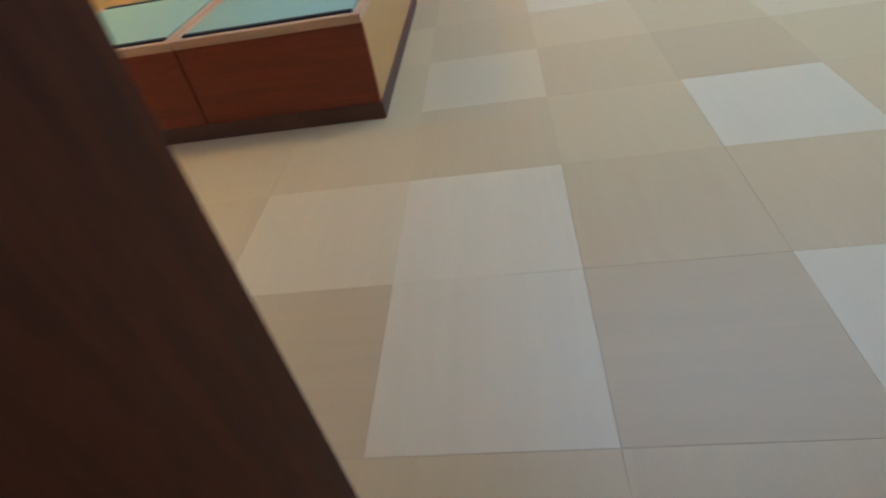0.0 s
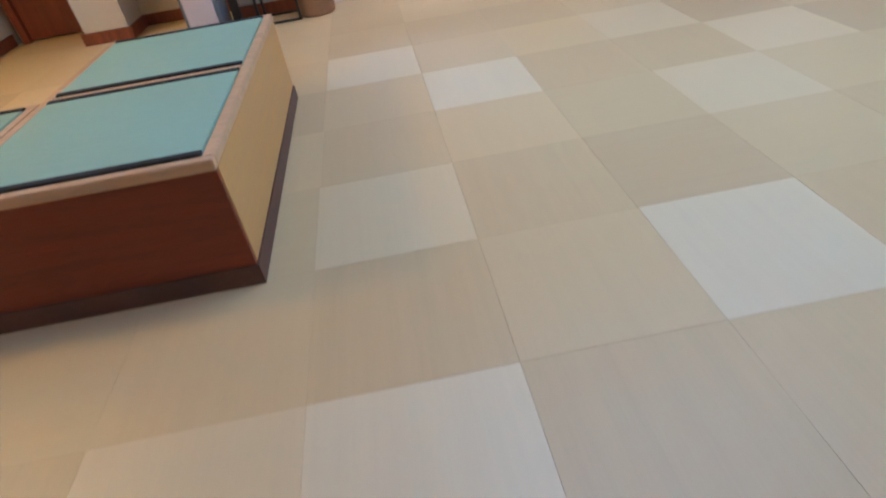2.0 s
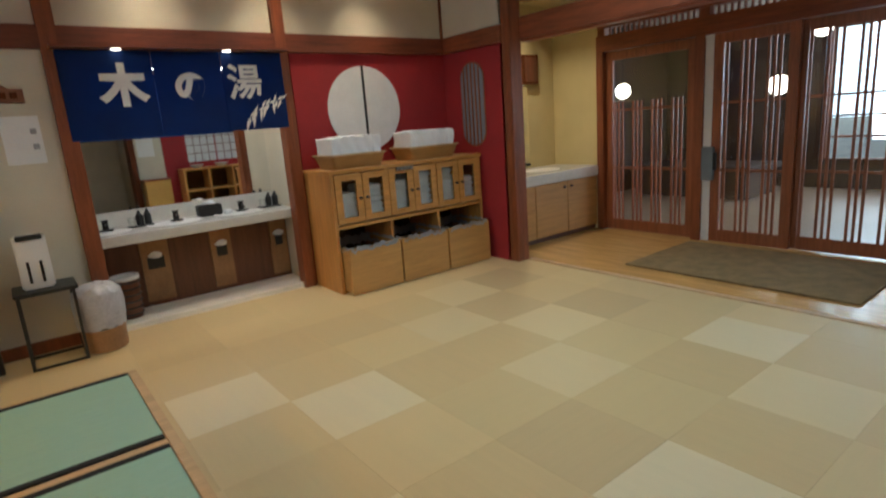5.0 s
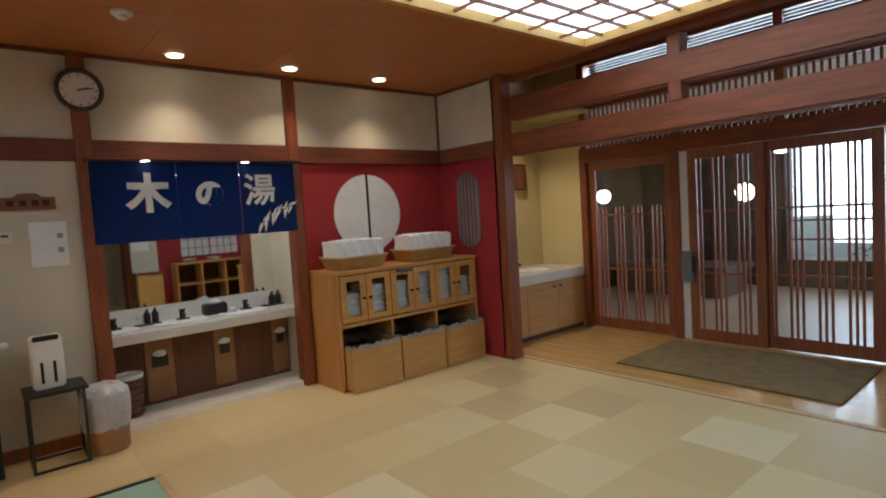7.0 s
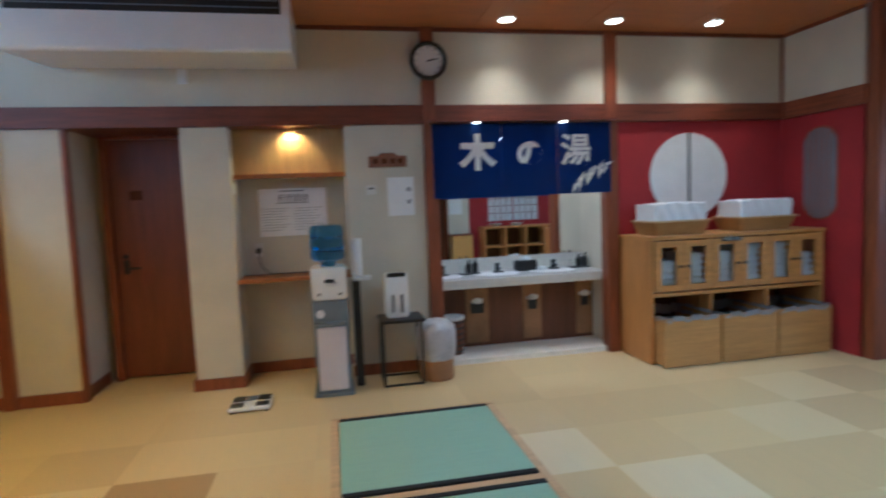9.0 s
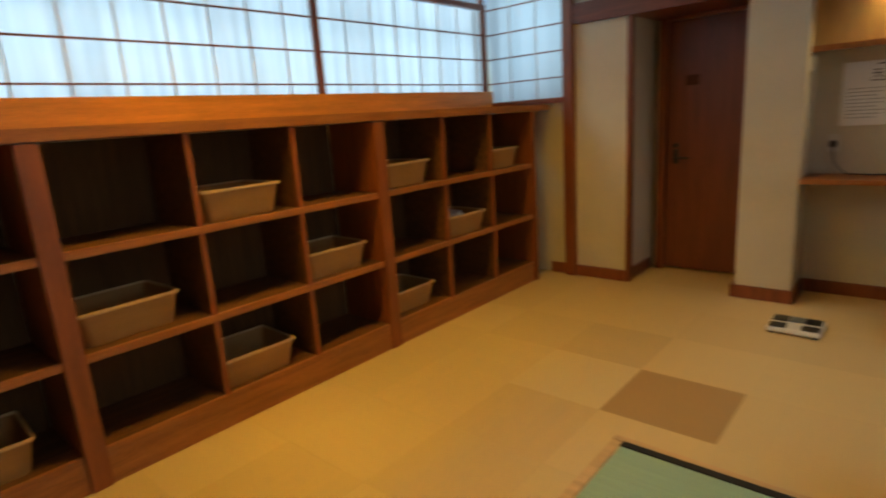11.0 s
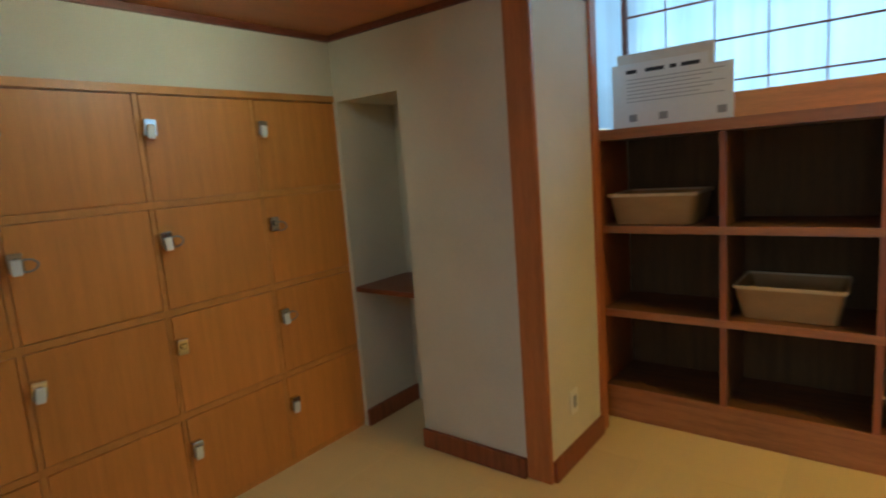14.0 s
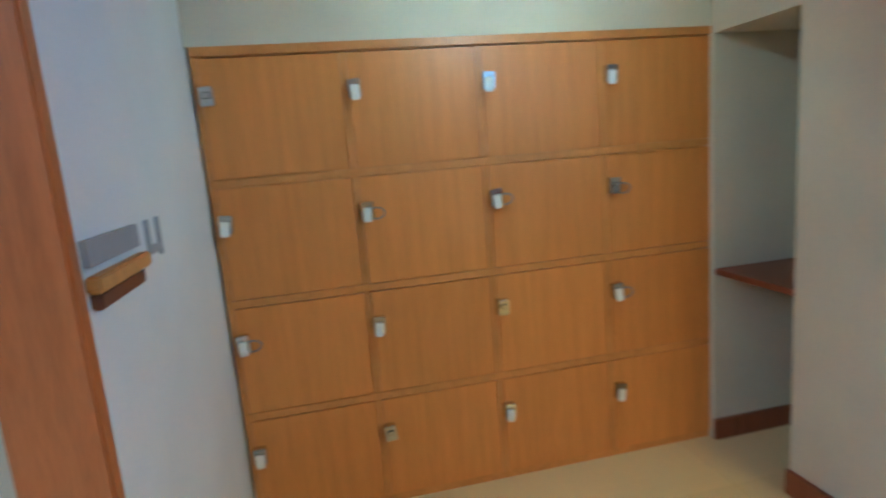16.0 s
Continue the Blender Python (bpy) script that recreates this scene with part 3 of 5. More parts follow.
lw = setting("wall_lattice", box((XL - 0.02, XL + 0.14, YS, 2.95, 2.0, 2.17), (XL, XL + 0.12, YS, 2.95, 2.25, 2.43), (XL, XL + 0.12, YS, 2.95, 2.64, 2.96), (XL, XL + 0.12, YS, 2.95, 3.15, 3.26)),
             M_BEAM_Y, "brown timber headers over the lattice doors", category="wall")
for y0, y1 in ((2.86, 2.95), (1.70, 1.80), (-0.95, -0.85), (YS, YS + 0.1)):
    part("post", box((XL - 0.025, XL + 0.13, y0, y1, 0, 2.0)), M_POST, lw, bevel=0.005)
for y0, y1 in ((2.86, 2.95), (1.68, 1.76), (0.70, 0.78), (-0.4, -0.32), (YS, YS + 0.08)):
    part("strut", box((XL + 0.01, XL + 0.11, y0, y1, 2.17, 2.25), (XL + 0.01, XL + 0.11, y0, y1, 2.43, 2.64), (XL + 0.01, XL + 0.11, y0, y1, 2.96, 3.15)), M_POST, lw)
y = YS + 0.12
while y < 2.85:
    part("slat", box((XL + 0.045, XL + 0.065, y, y + 0.022, 2.43, 2.64)), M_LATTICE, lw)
    part("slat", box((XL + 0.045, XL + 0.065, y, y + 0.022, 2.17, 2.25)), M_LATTICE, lw)
    y += 0.06
for k in range(6):
    part("louver", box((XL + 0.03, XL + 0.09, YS + 0.1, 2.8, 2.966 + k * 0.031, 2.983 + k * 0.031)), M_DARKWALL, lw)


def lattice_door(name, y0, y1, x, low, label):
    d = thing(name, x, (y0 + y1) / 2, 0.0, label, "sliding door")
    d["kind"] = "structure"
    part("stile", box((x - 0.02, x + 0.02, y0, y0 + 0.09, 0.01, 1.995)), M_LATTICE, d, bevel=0.003)
    part("stile", box((x - 0.02, x + 0.02, y1 - 0.09, y1, 0.01, 1.995)), M_LATTICE, d, bevel=0.003)
    part("rail", box((x - 0.019, x + 0.019, y0 + 0.09, y1 - 0.09, 0.01, 0.13)), M_LATTICE, d, bevel=0.003)
    part("rail", box((x - 0.019, x + 0.019, y0 + 0.09, y1 - 0.09, 1.90, 1.995)), M_LATTICE, d, bevel=0.003)
    g = part("pane", box((x - 0.003, x + 0.003, y0 + 0.085, y1 - 0.085, 0.125, 1.905)), M_GLASS, d, "clear glass")
    g.visible_shadow = False
    top = low
    for z in (0.72, 1.36):
        part("rail", box((x - 0.014, x + 0.006, y0 + 0.09, y1 - 0.09, z - 0.011, z + 0.011)), M_LATTICE, d)
    u, k = y0 + 0.14, 0
    while u < y1 - 0.11:
        part("bar", box((x - 0.02, x - 0.005, u, u + 0.022, 0.13, top)), M_LATTICE, d)
        u += (0.05, 0.05, 0.13)[k % 3]
        k += 1
    return d


lattice_door("lattice_panel", 1.80, 2.86, XL + 0.05, 1.45, "fixed brown lattice panel with glass beside sliding doors")
d2 = lattice_door("lattice_door", 0.88, 1.62, XL + 0.02, 1.9, "brown wooden lattice sliding door with glass")
lattice_door("lattice_door", -0.02, 0.93, XL + 0.075, 1.9, "brown wooden lattice sliding door with glass")
lattice_door("lattice_door", -0.86, -0.04, XL + 0.02, 1.9, "brown wooden lattice sliding door with glass")
part("lock_box", box((XL - 0.035, XL, 1.58, 1.70, 0.62, 0.95)), M_PLASTIC_G, d2, "grey lock plate", 0.006)
part("handle", box((XL - 0.055, XL - 0.035, 1.54, 1.575, 0.72, 0.90)), M_PLASTIC_K, d2, "black pull handle", 0.006)
part("edge_strip", box((XL - 0.004, XL + 0.04, 1.62, 1.70, 0.01, 1.99)), M_WHITE, d2, "pale edge strip")

# corridor beyond the lattice doors
setting("floor_bath", box((XL + 0.1, 9.4, -4.0, 4.6, -0.12, -0.004)), M_BATHFLOOR, "brown floor of the passage beyond the doors", category="floor")
setting("wall_bath", box((XL + 0.1, 9.4, 4.5, 4.6, 0, 2.9), (9.3, 9.4, 2.05, 4.5, 0, 2.9), (9.3, 9.4, -4.0, 2.05, 0, 0.42), (9.3, 9.4, -4.0, 2.05, 2.3, 2.9), (XL + 0.1, 9.4, -4.1, -4.0, 0, 2.9)), M_DARKWALL, "dark panelled wall of the passage", category="wall")
setting("ceiling_bath", box((XL + 0.12, 9.4, -4.0, 4.6, 2.7, 2.75)), M_CARD, "pale ceiling of the passage", category="ceiling")
bw = thing("window_4", 9.35, -1.1, 0.42, "large bright garden window beyond the doors", "window")
bw["kind"] = "structure"
for y0 in (2.0, 0.75, -0.2, -1.15, -2.1, -3.05, -3.99):
    part("mullion", box((9.32, 9.38, y0 - 0.03, y0 + 0.03, 0.42, 2.3)), M_LATTICE, bw)
for z in (0.42, 0.75, 1.05, 2.27):
    part("rail", box((9.325, 9.375, -4.0, 2.05, z - 0.015, z + 0.015)), M_LATTICE, bw)
setting("ground", box((9.4, 120, -80, 80, -0.5, -0.1)), M_SOIL, "pale garden ground outside", category="ground")
setting("backdrop", box((40, 40.2, -60, 60, -1, 25)), M_GLOW_DAY, "pale bright distance outside", category="backdrop")
lg = thing("low_bench", 8.2, 2.9, 0, "dark low bench in the passage beyond the doors", "bench")
part("seat", box((7.7, 8.7, 2.3, 4.2, 0.38, 0.46)), M_DARKWALL, lg, bevel=0.008)
part("base", box((7.75, 8.65, 2.4, 4.1, 0.0, 0.38)), M_DARKWALL, lg)


def globe(x, y, z, r):
    g = thing("globe_lamp", x, y, z, "round glowing white globe lamp on a cord", "lamp", "globe lamps beyond the doors")
    bm = bmesh.new()
    bmesh.ops.create_uvsphere(bm, u_segments=24, v_segments=14, radius=r, matrix=Matrix.Translation((x, y, z)))
    part("globe", bm, M_GLOW_GLOBE, g, "glowing white glass globe", smooth=True)
    part("cord", rod((x, y, z + r), (x, y, 2.7), 0.006), M_STEEL, g)
    part("cap", tube(0.04, 0.03, z + r - 0.01, z + r + 0.04, x, y), M_STEEL, g)


globe(6.5, 3.5, 1.60, 0.10)
globe(8.7, 2.42, 1.54, 0.14)
globe(6.6, 2.38, 1.90, 0.10)
globe(6.6, 1.2, 2.05, 0.10)


# ---- bench with rush mats ----
def bench(x0, x1, y0, y1, label, light_side):
    b = thing("tatami_bench", (x0 + x1) / 2, (y0 + y1) / 2, 0, label, "bench", "rush mat benches")
    part("plinth", box((x0 + 0.004, x1 + 0.006, y0 - 0.006, y1 - 0.004, 0, 0.07)), M_BENCH_P, b, "dark plinth")
    part("front_panel", box((x0 + 0.002, x1 - 0.002, y0, y0 + 0.02, 0.065, 0.392)), M_BENCH_D, b, "dark red-brown panel", 0.002)
    part("back_panel", box((x0 + 0.002, x1 - 0.002, y1 - 0.02, y1, 0.065, 0.392)), M_BENCH_L, b, "", 0.002)
    part("side_panel", box((x1 - 0.022, x1 - 0.001, y0 + 0.02, y1 - 0.02, 0.065, 0.392)), light_side, b, "pale wooden panel", 0.002)
    part("side_panel", box((x0, x0 + 0.02, y0 + 0.02, y1 - 0.02, 0.065, 0.392)), M_BENCH_L, b, "pale wooden panel", 0.002)
    part("rail", box((x0, x1, y0 - 0.004, y0 + 0.03, 0.392, 0.425)), M_BENCH_T, b, "pale top rail", 0.003)
    part("rail", box((x0, x1, y1 - 0.03, y1, 0.392, 0.425)), M_BENCH_T, b, "pale top rail", 0.003)
    part("rail", box((x0, x0 + 0.035, y0 + 0.03, y1 - 0.03, 0.392, 0.425)), M_BENCH_T, b, "pale top rail", 0.003)
    part("rail", box((x1 - 0.035, x1, y0 + 0.03, y1 - 0.03, 0.392, 0.425)), M_BENCH_T, b, "pale top rail", 0.003)
    part("deck", box((x0 + 0.035, x1 - 0.035, y0 + 0.03, y1 - 0.03, 0.385, 0.394)), M_BENCH_L, b)
    return b


def rush_mat(x0, x1, y0, y1):
    m = thing("tatami_mat", (x0 + x1) / 2, (y0 + y1) / 2, 0.394, "pale green rush mat with black cloth edges in a bench", "mat", "rush mats")
    part("rush_surface", box((x0, x1, y0 + 0.002, y1 - 0.002, 0.394, 0.428)), M_MAT, m, "woven pale green rush", 0.003)
    part("border", box((x0, x1, y0, y0 + 0.028, 0.396, 0.4315)), M_BLACK, m, "black cloth border", 0.002)
    part("border", box((x0, x1, y1 - 0.028, y1, 0.396, 0.4315)), M_BLACK, m, "black cloth border", 0.002)


be = bench(-0.765, 0.0, 0.0, 1.53, "long wooden bench holding two green rush mats", M_BENCH_L)
part("rail", box((-0.73, -0.035, 0.745, 0.792, 0.394, 0.425)), M_BENCH_T, be, "pale cross rail", 0.003)
bench(-1.47, -0.767, 0.0, 0.755, "short wooden bench holding one green rush mat", M_BENCH_L)
rush_mat(-0.728, -0.037, 0.032, 0.743)
rush_mat(-0.728, -0.037, 0.794, 1.498)
rush_mat(-1.433, -0.804, 0.032, 0.723)


# ---- pigeonhole shelves ----
ROWS = (0.165, 0.57, 0.990, 1.40)
SECT = ((-1.84, -0.18), (-0.095, 1.532), (1.617, 3.235))


def pigeonholes(y0, y1):
    u = thing("shelf_unit", XC - 0.2, (y0 + y1) / 2, 0, "reddish-brown wooden pigeonhole shelf unit against the window wall", "shelf", "pigeonhole shelves")
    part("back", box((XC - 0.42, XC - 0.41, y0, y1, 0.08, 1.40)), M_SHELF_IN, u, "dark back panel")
    part("kickboard", box((XC - 0.05, XC - 0.002, y0, y1, 0, 0.13)), M_SHELF_Y, u)
    # boards are split: true wood at the front edge, shade-darkened behind
    for z in ROWS[:3]:
        sh_ = part("shelf", box((XC - 0.41, XC - 0.022, y0, y1, z - 0.034, z - 0.001)), M_SHELF_SHADED, u, "brown board darkened for recess shade")
        part("edge_strip", box((XC - 0.022, XC, y0, y1, z - 0.035, z)), M_SHELF_Y, sh_, "orange-brown front edge", 0.003)
    w = (y1 - y0) / 3
    for k in (1, 2):
        for za, zb in zip(ROWS, ROWS[1:]):
            zt = zb - (0.035 if zb < 1.3 else 0)
            dv_ = part("divider", box((XC - 0.41, XC - 0.026, y0 + k * w - 0.012, y0 + k * w + 0.012, za, zt)), M_SHELF_SHADED, u, "brown board darkened for recess shade")
            part("edge_strip", box((XC - 0.026, XC - 0.004, y0 + k * w - 0.013, y0 + k * w + 0.013, za, zt)), M_SHELF_Z, dv_, "orange-brown front edge")
    return u


for s0, s1 in SECT:
    pigeonholes(s0, s1)
for s0, s1 in ((-1.88, -1.842), (-0.178, -0.097), (1.534, 1.615), (3.237, 3.28)):
    tagged(part("shelf_post", box((XC - 0.41, XC + 0.012, s0, s1, 0, 1.40)), M_SHELF_Z, None, "reddish-brown upright post between shelf units", 0.004), "", "post", "shelf posts")
setting("ledge_west", box((-3.858, XC + 0.016, -1.94, YN - 0.02, 1.402, 1.452)), M_SHELF_Y, "brown wooden ledge over the pigeonhole shelves", 0.005, "ledge")


def basket_shape(w, d, h, taper, t=0.008):
    """An open tray with sloping sides: outer shell, inner shell, floor."""
    bm = bmesh.new()
    lo = ((-1, -1), (1, -1), (1, 1), (-1, 1))
    def ring(wd, dd, z):
        pts = []
        c = 0.03
        for sx, sy in lo:
            for ang in range(4):
                a = math.atan2(sy, sx) - math.pi / 4 + ang * math.pi / 6
                pts.append(bm.verts.new((sx * (dd / 2 - c) + c * math.cos(a), sy * (wd / 2 - c) + c * math.sin(a), z)))
        return pts
    rings = [ring(w - taper, d - taper, 0), ring(w, d, h), ring(w - 2 * t, d - 2 * t, h), ring(w - taper - 2 * t, d - taper - 2 * t, t)]
    for a, b in zip(rings, rings[1:]):
        for i in range(16):
            bm.faces.new((a[i], a[(i + 1) % 16], b[(i + 1) % 16], b[i]))
    bm.faces.new(rings[0][::-1])
    bm.faces.new(rings[3])
    return bm


def rim_shape(w, d, h, t=0.014):
    bm = bmesh.new()
    bx(bm, -d / 2 - t / 2, -d / 2 + t / 2, -w / 2, w / 2, h - 0.006, h + 0.008)
    bx(bm, d / 2 - t / 2, d / 2 + t / 2, -w / 2, w / 2, h - 0.006, h + 0.008)
    bx(bm, -d / 2 + t / 2, d / 2 - t / 2, -w / 2 - t / 2, -w / 2 + t / 2, h - 0.006, h + 0.008)
    bx(bm, -d / 2 + t / 2, d / 2 - t / 2, w / 2 - t / 2, w / 2 + t / 2, h - 0.006, h + 0.008)
    return bm


first = thing("clothes_basket", 0, 0, 0, "woven tan clothes basket in a pigeonhole shelf", "basket", "clothes baskets")
part("body", basket_shape(0.41, 0.33, 0.142, 0.05), M_BASKET, first, "woven tan sides", smooth=True)
part("rim", rim_shape(0.41, 0.33, 0.142, 0.012), M_RIM, first, "pale rim", 0.003)
spots = [(0, 0, 2), (0, 2, 2), (0, 1, 1), (0, 2, 0), (1, 1, 2), (1, 0, 1), (1, 2, 1), (1, 1, 0), (2, 0, 2), (2, 2, 2), (2, 1, 1), (2, 0, 0)]
for i, (sec, col, row) in enumerate(spots):
    s0, s1 = SECT[sec]
    w = (s1 - s0) / 3
    m = pose(XC - 0.205 + 0.02 * math.sin(i * 2.1), s0 + w * (col + 0.5) - 0.045 + 0.02 * math.sin(i * 3.3), ROWS[row] + 0.001, 0, 0, 3 * math.sin(i * 1.7))
    if i == 0:
        first.matrix_basis = m
    else:
        copy_thing(first, m)
cl = tagged(part("folded_cloth", box((-0.09, 0.09, -0.1, 0.1, 0, 0.05)), M_TOWEL, None, "small folded white cloth in a basket", 0.02, True), "", "cloth")
cl.matrix_basis = pose(XC - 0.2, 2.39, 0.671, 4, 6, 20)

# carton with leaflets and notice on the shelf top
cx = thing("leaflet_box", -3.45, -1.53, 1.452, "white printed leaflet box on the shelf top", "box")
part("body", box((-3.56, -3.40, -1.79, -1.30, 1.452, 1.70)), M_WHITE, cx, "", 0.003)
part("front_sheet", box((-3.398, -3.392, -1.80, -1.365, 1.456, 1.752), (-3.398, -3.392, -1.365, -1.265, 1.456, 1.70)), M_PRINT, cx, "printed white sheet")
part("back_card", box((-3.45, -3.41, -1.78, -1.35, 1.70, 1.80)), M_CARD, cx, "buff card", 0.002)
for y0, y1 in ((-1.73, -1.68), (-1.64, -1.555), (-1.53, -1.50), (-1.48, -1.40)):
    part("print_bar", box((-3.392, -3.390, y0, y1, 1.705, 1.722)), M_INK, cx)
for k in range(7):
    part("print_bar", box((-3.392, -3.390, -1.73, -1.30 - 0.05 * (k % 3), 1.675 - k * 0.017, 1.678 - k * 0.017)), M_GREY_INK, cx)
for y0 in (-1.72, -1.58, -1.33):
    part("print_block", box((-3.392, -3.390, y0, y0 + 0.038, 1.482, 1.515)), M_GREY_INK, cx)
sg = thing("notice_sign", -3.85, -0.385, 1.475, "pale yellow sign with black lettering on the sill board", "sign")
part("plate", box((-3.859, -3.852, -0.575, -0.195, 1.472, 1.592)), M_YELLOW, sg, "", 0.001)
letters("避難はしご", 0.072, M_INK, pose(-3.850, -0.385, 1.532, 90, 0, 90), sg)

# ---- lockers ----
LX = (-0.66, -1.135, -1.612, -2.092, -2.572)
LZ = (0.03, 0.455, 0.875, 1.293, 1.70)
YD = -2.895
lk = thing("locker_cabinet", -1.6, YD, 0, "honey-coloured wooden locker cabinet with sixteen doors", "locker")
part("carcass", box((LX[4], LX[0], -2.93, YD - 0.022, 0, 1.72)), M_LOCKER_F, lk)
part("crown", box((LX[4], LX[0], YD - 0.02, YD + 0.012, 1.69, 1.72)), M_LOCKER_F, lk, "", 0.002)
part("plinth", box((LX[4], LX[0], YD - 0.02, YD - 0.004, 0, 0.03)), M_LOCKER_F, lk)
lock_body = mesh_of("lock", box((-0.022, 0.022, 0, 0.03, -0.031, 0.031), (-0.012, 0.012, 0.03, 0.036, -0.008, 0.014)), M_CHROME, 0.004)
tag_mesh = mesh_of("key_tag", box((-0.014, 0.016, 0.03, 0.039, -0.040, 0.012)), M_PLASTIC_W, 0.003)
cbm = bmesh.new()
for k in range(18):
    a0, a1 = 2 * math.pi * k / 18, 2 * math.pi * (k + 1) / 18
    rod((0.0 - 0.03 + 0.03 * math.cos(a0), 0.028, 0.02 * math.sin(a0) - 0.012), (-0.03 + 0.03 * math.cos(a1), 0.028, 0.02 * math.sin(a1) - 0.012), 0.0028, 6, cbm)
band_mesh = mesh_of("key_band", cbm, M_PLASTIC_G)
for r in range(4):
    for c in range(4):
        x1, x0 = LX[c], LX[c + 1]
        z0, z1 = LZ[r], LZ[r + 1]
        g = 0.003
        top = 0.027 if r < 3 else 0.012
        part("frame_rail", box((x0, x1, YD - 0.02, YD + 0.001, z1 - top, z1)), M_LOCKER_F, lk)
        d = part("door", box((x0 + g, x1 - 0.021, YD - 0.018, YD + 0.003, z0 + 0.002, z1 - top - 0.003)), M_LOCKER, lk, "", 0.002)
        for me, nm, use in ((lock_body, "lock", True), (tag_mesh, "key_tag", (r * 3 + c) % 4 != 1), (band_mesh, "key_band", (r, c) in ((2, 1), (2, 2), (2, 3), (1, 3), (1, 0)))):
            if use:
                o = new(nm, me)
                o.parent = d
                o.matrix_basis = pose(x1 - 0.038, YD + 0.003, z0 + 0.27, 0, 6 * math.sin(r * 2.3 + c * 1.7), 0)
        part("frame_stile", box((x1 - 0.019, x1, YD - 0.02, YD, z0, z1 - top)), M_LOCKER_F, lk)
sd = thing("wall_plaque", -0.655, -2.0, 1.15, "small wooden plaque with dark lettering on white wall", "sign")
part("plate", box((-0.675, -0.6505, -2.11, -1.84, 1.15, 1.178)), M_CABINET, sd, "orange-brown wooden ledge", 0.004)
part("dark_strip", box((-0.662, -0.6505, -2.095, -1.845, 1.192, 1.235)), M_GREY_INK, sd, "grey band")
# dark box paints the shadow below the wooden ledge
part("underside", box((-0.668, -0.6505, -2.08, -1.85, 1.122, 1.149)), M_APRON, sd, "dark piece for the shadow under the ledge", 0.003)
part("mark", box((-0.656, -0.6505, -2.195, -2.175, 1.16, 1.235), (-0.656, -0.6505, -2.275, -2.255, 1.15, 1.235), (-0.656, -0.6505, -2.255, -2.195, 1.16, 1.178)), M_GREY_INK, sd)
po = thing("wall_outlet", -2.80, YP, 0.25, "beige wall outlet low on the pillar", "outlet")
part("plate", box((-2.835, -2.765, YP + 0.001, YP + 0.008, 0.22, 0.335)), M_CARD, po, "", 0.003)
part("socket", box((-2.815, -2.785, YP + 0.008, YP + 0.010, 0.25, 0.305)), M_GREY_INK, po)
ll = thing("alcove_downlight", -1.75, -2.15, 2.0, "recessed round downlight in the alcove ceiling", "ceiling light")
part("ring", tube(0.06, 0.06, 1.992, 2.0, -1.75, -2.15), M_PLASTIC_W, ll)
part("bulb", tube(0.045, 0.045, 1.988, 1.993, -1.75, -2.15), M_GLOW_WARM, ll)

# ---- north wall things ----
# the three over the west floor are unseen, added to go with their beams
for lx, ly in [(0.72, 3.29), (1.62, 3.26), (2.52, 3.25)] + list(WEST_UNSEEN):
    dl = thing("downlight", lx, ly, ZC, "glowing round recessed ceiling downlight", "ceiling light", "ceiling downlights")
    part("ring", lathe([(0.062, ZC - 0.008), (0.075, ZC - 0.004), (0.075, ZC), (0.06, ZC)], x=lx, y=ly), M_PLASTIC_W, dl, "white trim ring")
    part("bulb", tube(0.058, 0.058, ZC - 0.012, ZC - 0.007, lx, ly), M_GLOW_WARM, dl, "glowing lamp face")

ck = thing("wall_clock", 0.12, YN - 0.04, 2.535, "round wall clock with white face and dark rim", "clock")
ck_m = Matrix.Translation((0.12, YN - 0.036, 2.535)) @ pose(0, 0, 0, 90, 0, 0)
bm = lathe([(0.15, 0.0), (0.152, 0.03), (0.135, 0.045), (0.122, 0.035), (0.12, 0.01)], 40)
bm.transform(ck_m)
part("rim", bm, M_STEEL, ck, "dark rim", smooth=True)
bm = tube(0.121, 0.121, 0.012, 0.016, n=40)
bm.transform(ck_m)
part("face", bm, M_CLOCK, ck, "white dial")
for k in range(12):
    bm = box((-0.003, 0.003, 0.095, 0.112, 0.0165, 0.018))
    bm.transform(ck_m @ pose(0, 0, 0, 0, 0, 30 * k))
    part("hour_mark", bm, M_INK, ck)
for ang, ln_, wd in ((-72, 0.06, 0.005), (-78, 0.09, 0.0035)):
    bm = box((-wd, wd, -0.015, ln_, 0.018, 0.020))
    bm.transform(ck_m @ pose(0, 0, 0, 0, 0, ang))
    part("clock_arm", bm, M_INK, ck)

cv = thing("carved_sign", -0.24, YN - 0.01, 1.78, "carved dark wooden sign board on the wall", "sign")
bm = bmesh.new()
prof = [(-0.155, 0.0), (0.155, 0.0), (0.155, 0.085), (0.08, 0.088), (0.05, 0.112), (-0.05, 0.112), (-0.08, 0.088), (-0.155, 0.085)]
fr = [bm.verts.new((-0.24 + x, YN - 0.02, 1.703 + z)) for x, z in prof]
bk = [bm.verts.new((-0.24 + x, YN + 0.009, 1.703 + z)) for x, z in prof]
bm.faces.new(fr)
bm.faces.new(bk[::-1])
for i in range(8):
    bm.faces.new((fr[i], fr[(i + 1) % 8], bk[(i + 1) % 8], bk[i]))
part("board", bm, M_SIGN, cv)
for x0 in (-0.34, -0.27, -0.20, -0.14):
    part("carving", box((x0 - 0.02, x0 + 0.02, YN - 0.023, YN - 0.02, 1.728, 1.768)), M_DARKDOOR, cv, bevel=0.001)
pn = thing("wall_notice", -0.2, YN, 1.32, "white paper notice on the wall", "notice")
part("sheet", box((-0.252, -0.035, YN + 0.004, YN + 0.009, 1.305, 1.618)), M_PRINT, pn)
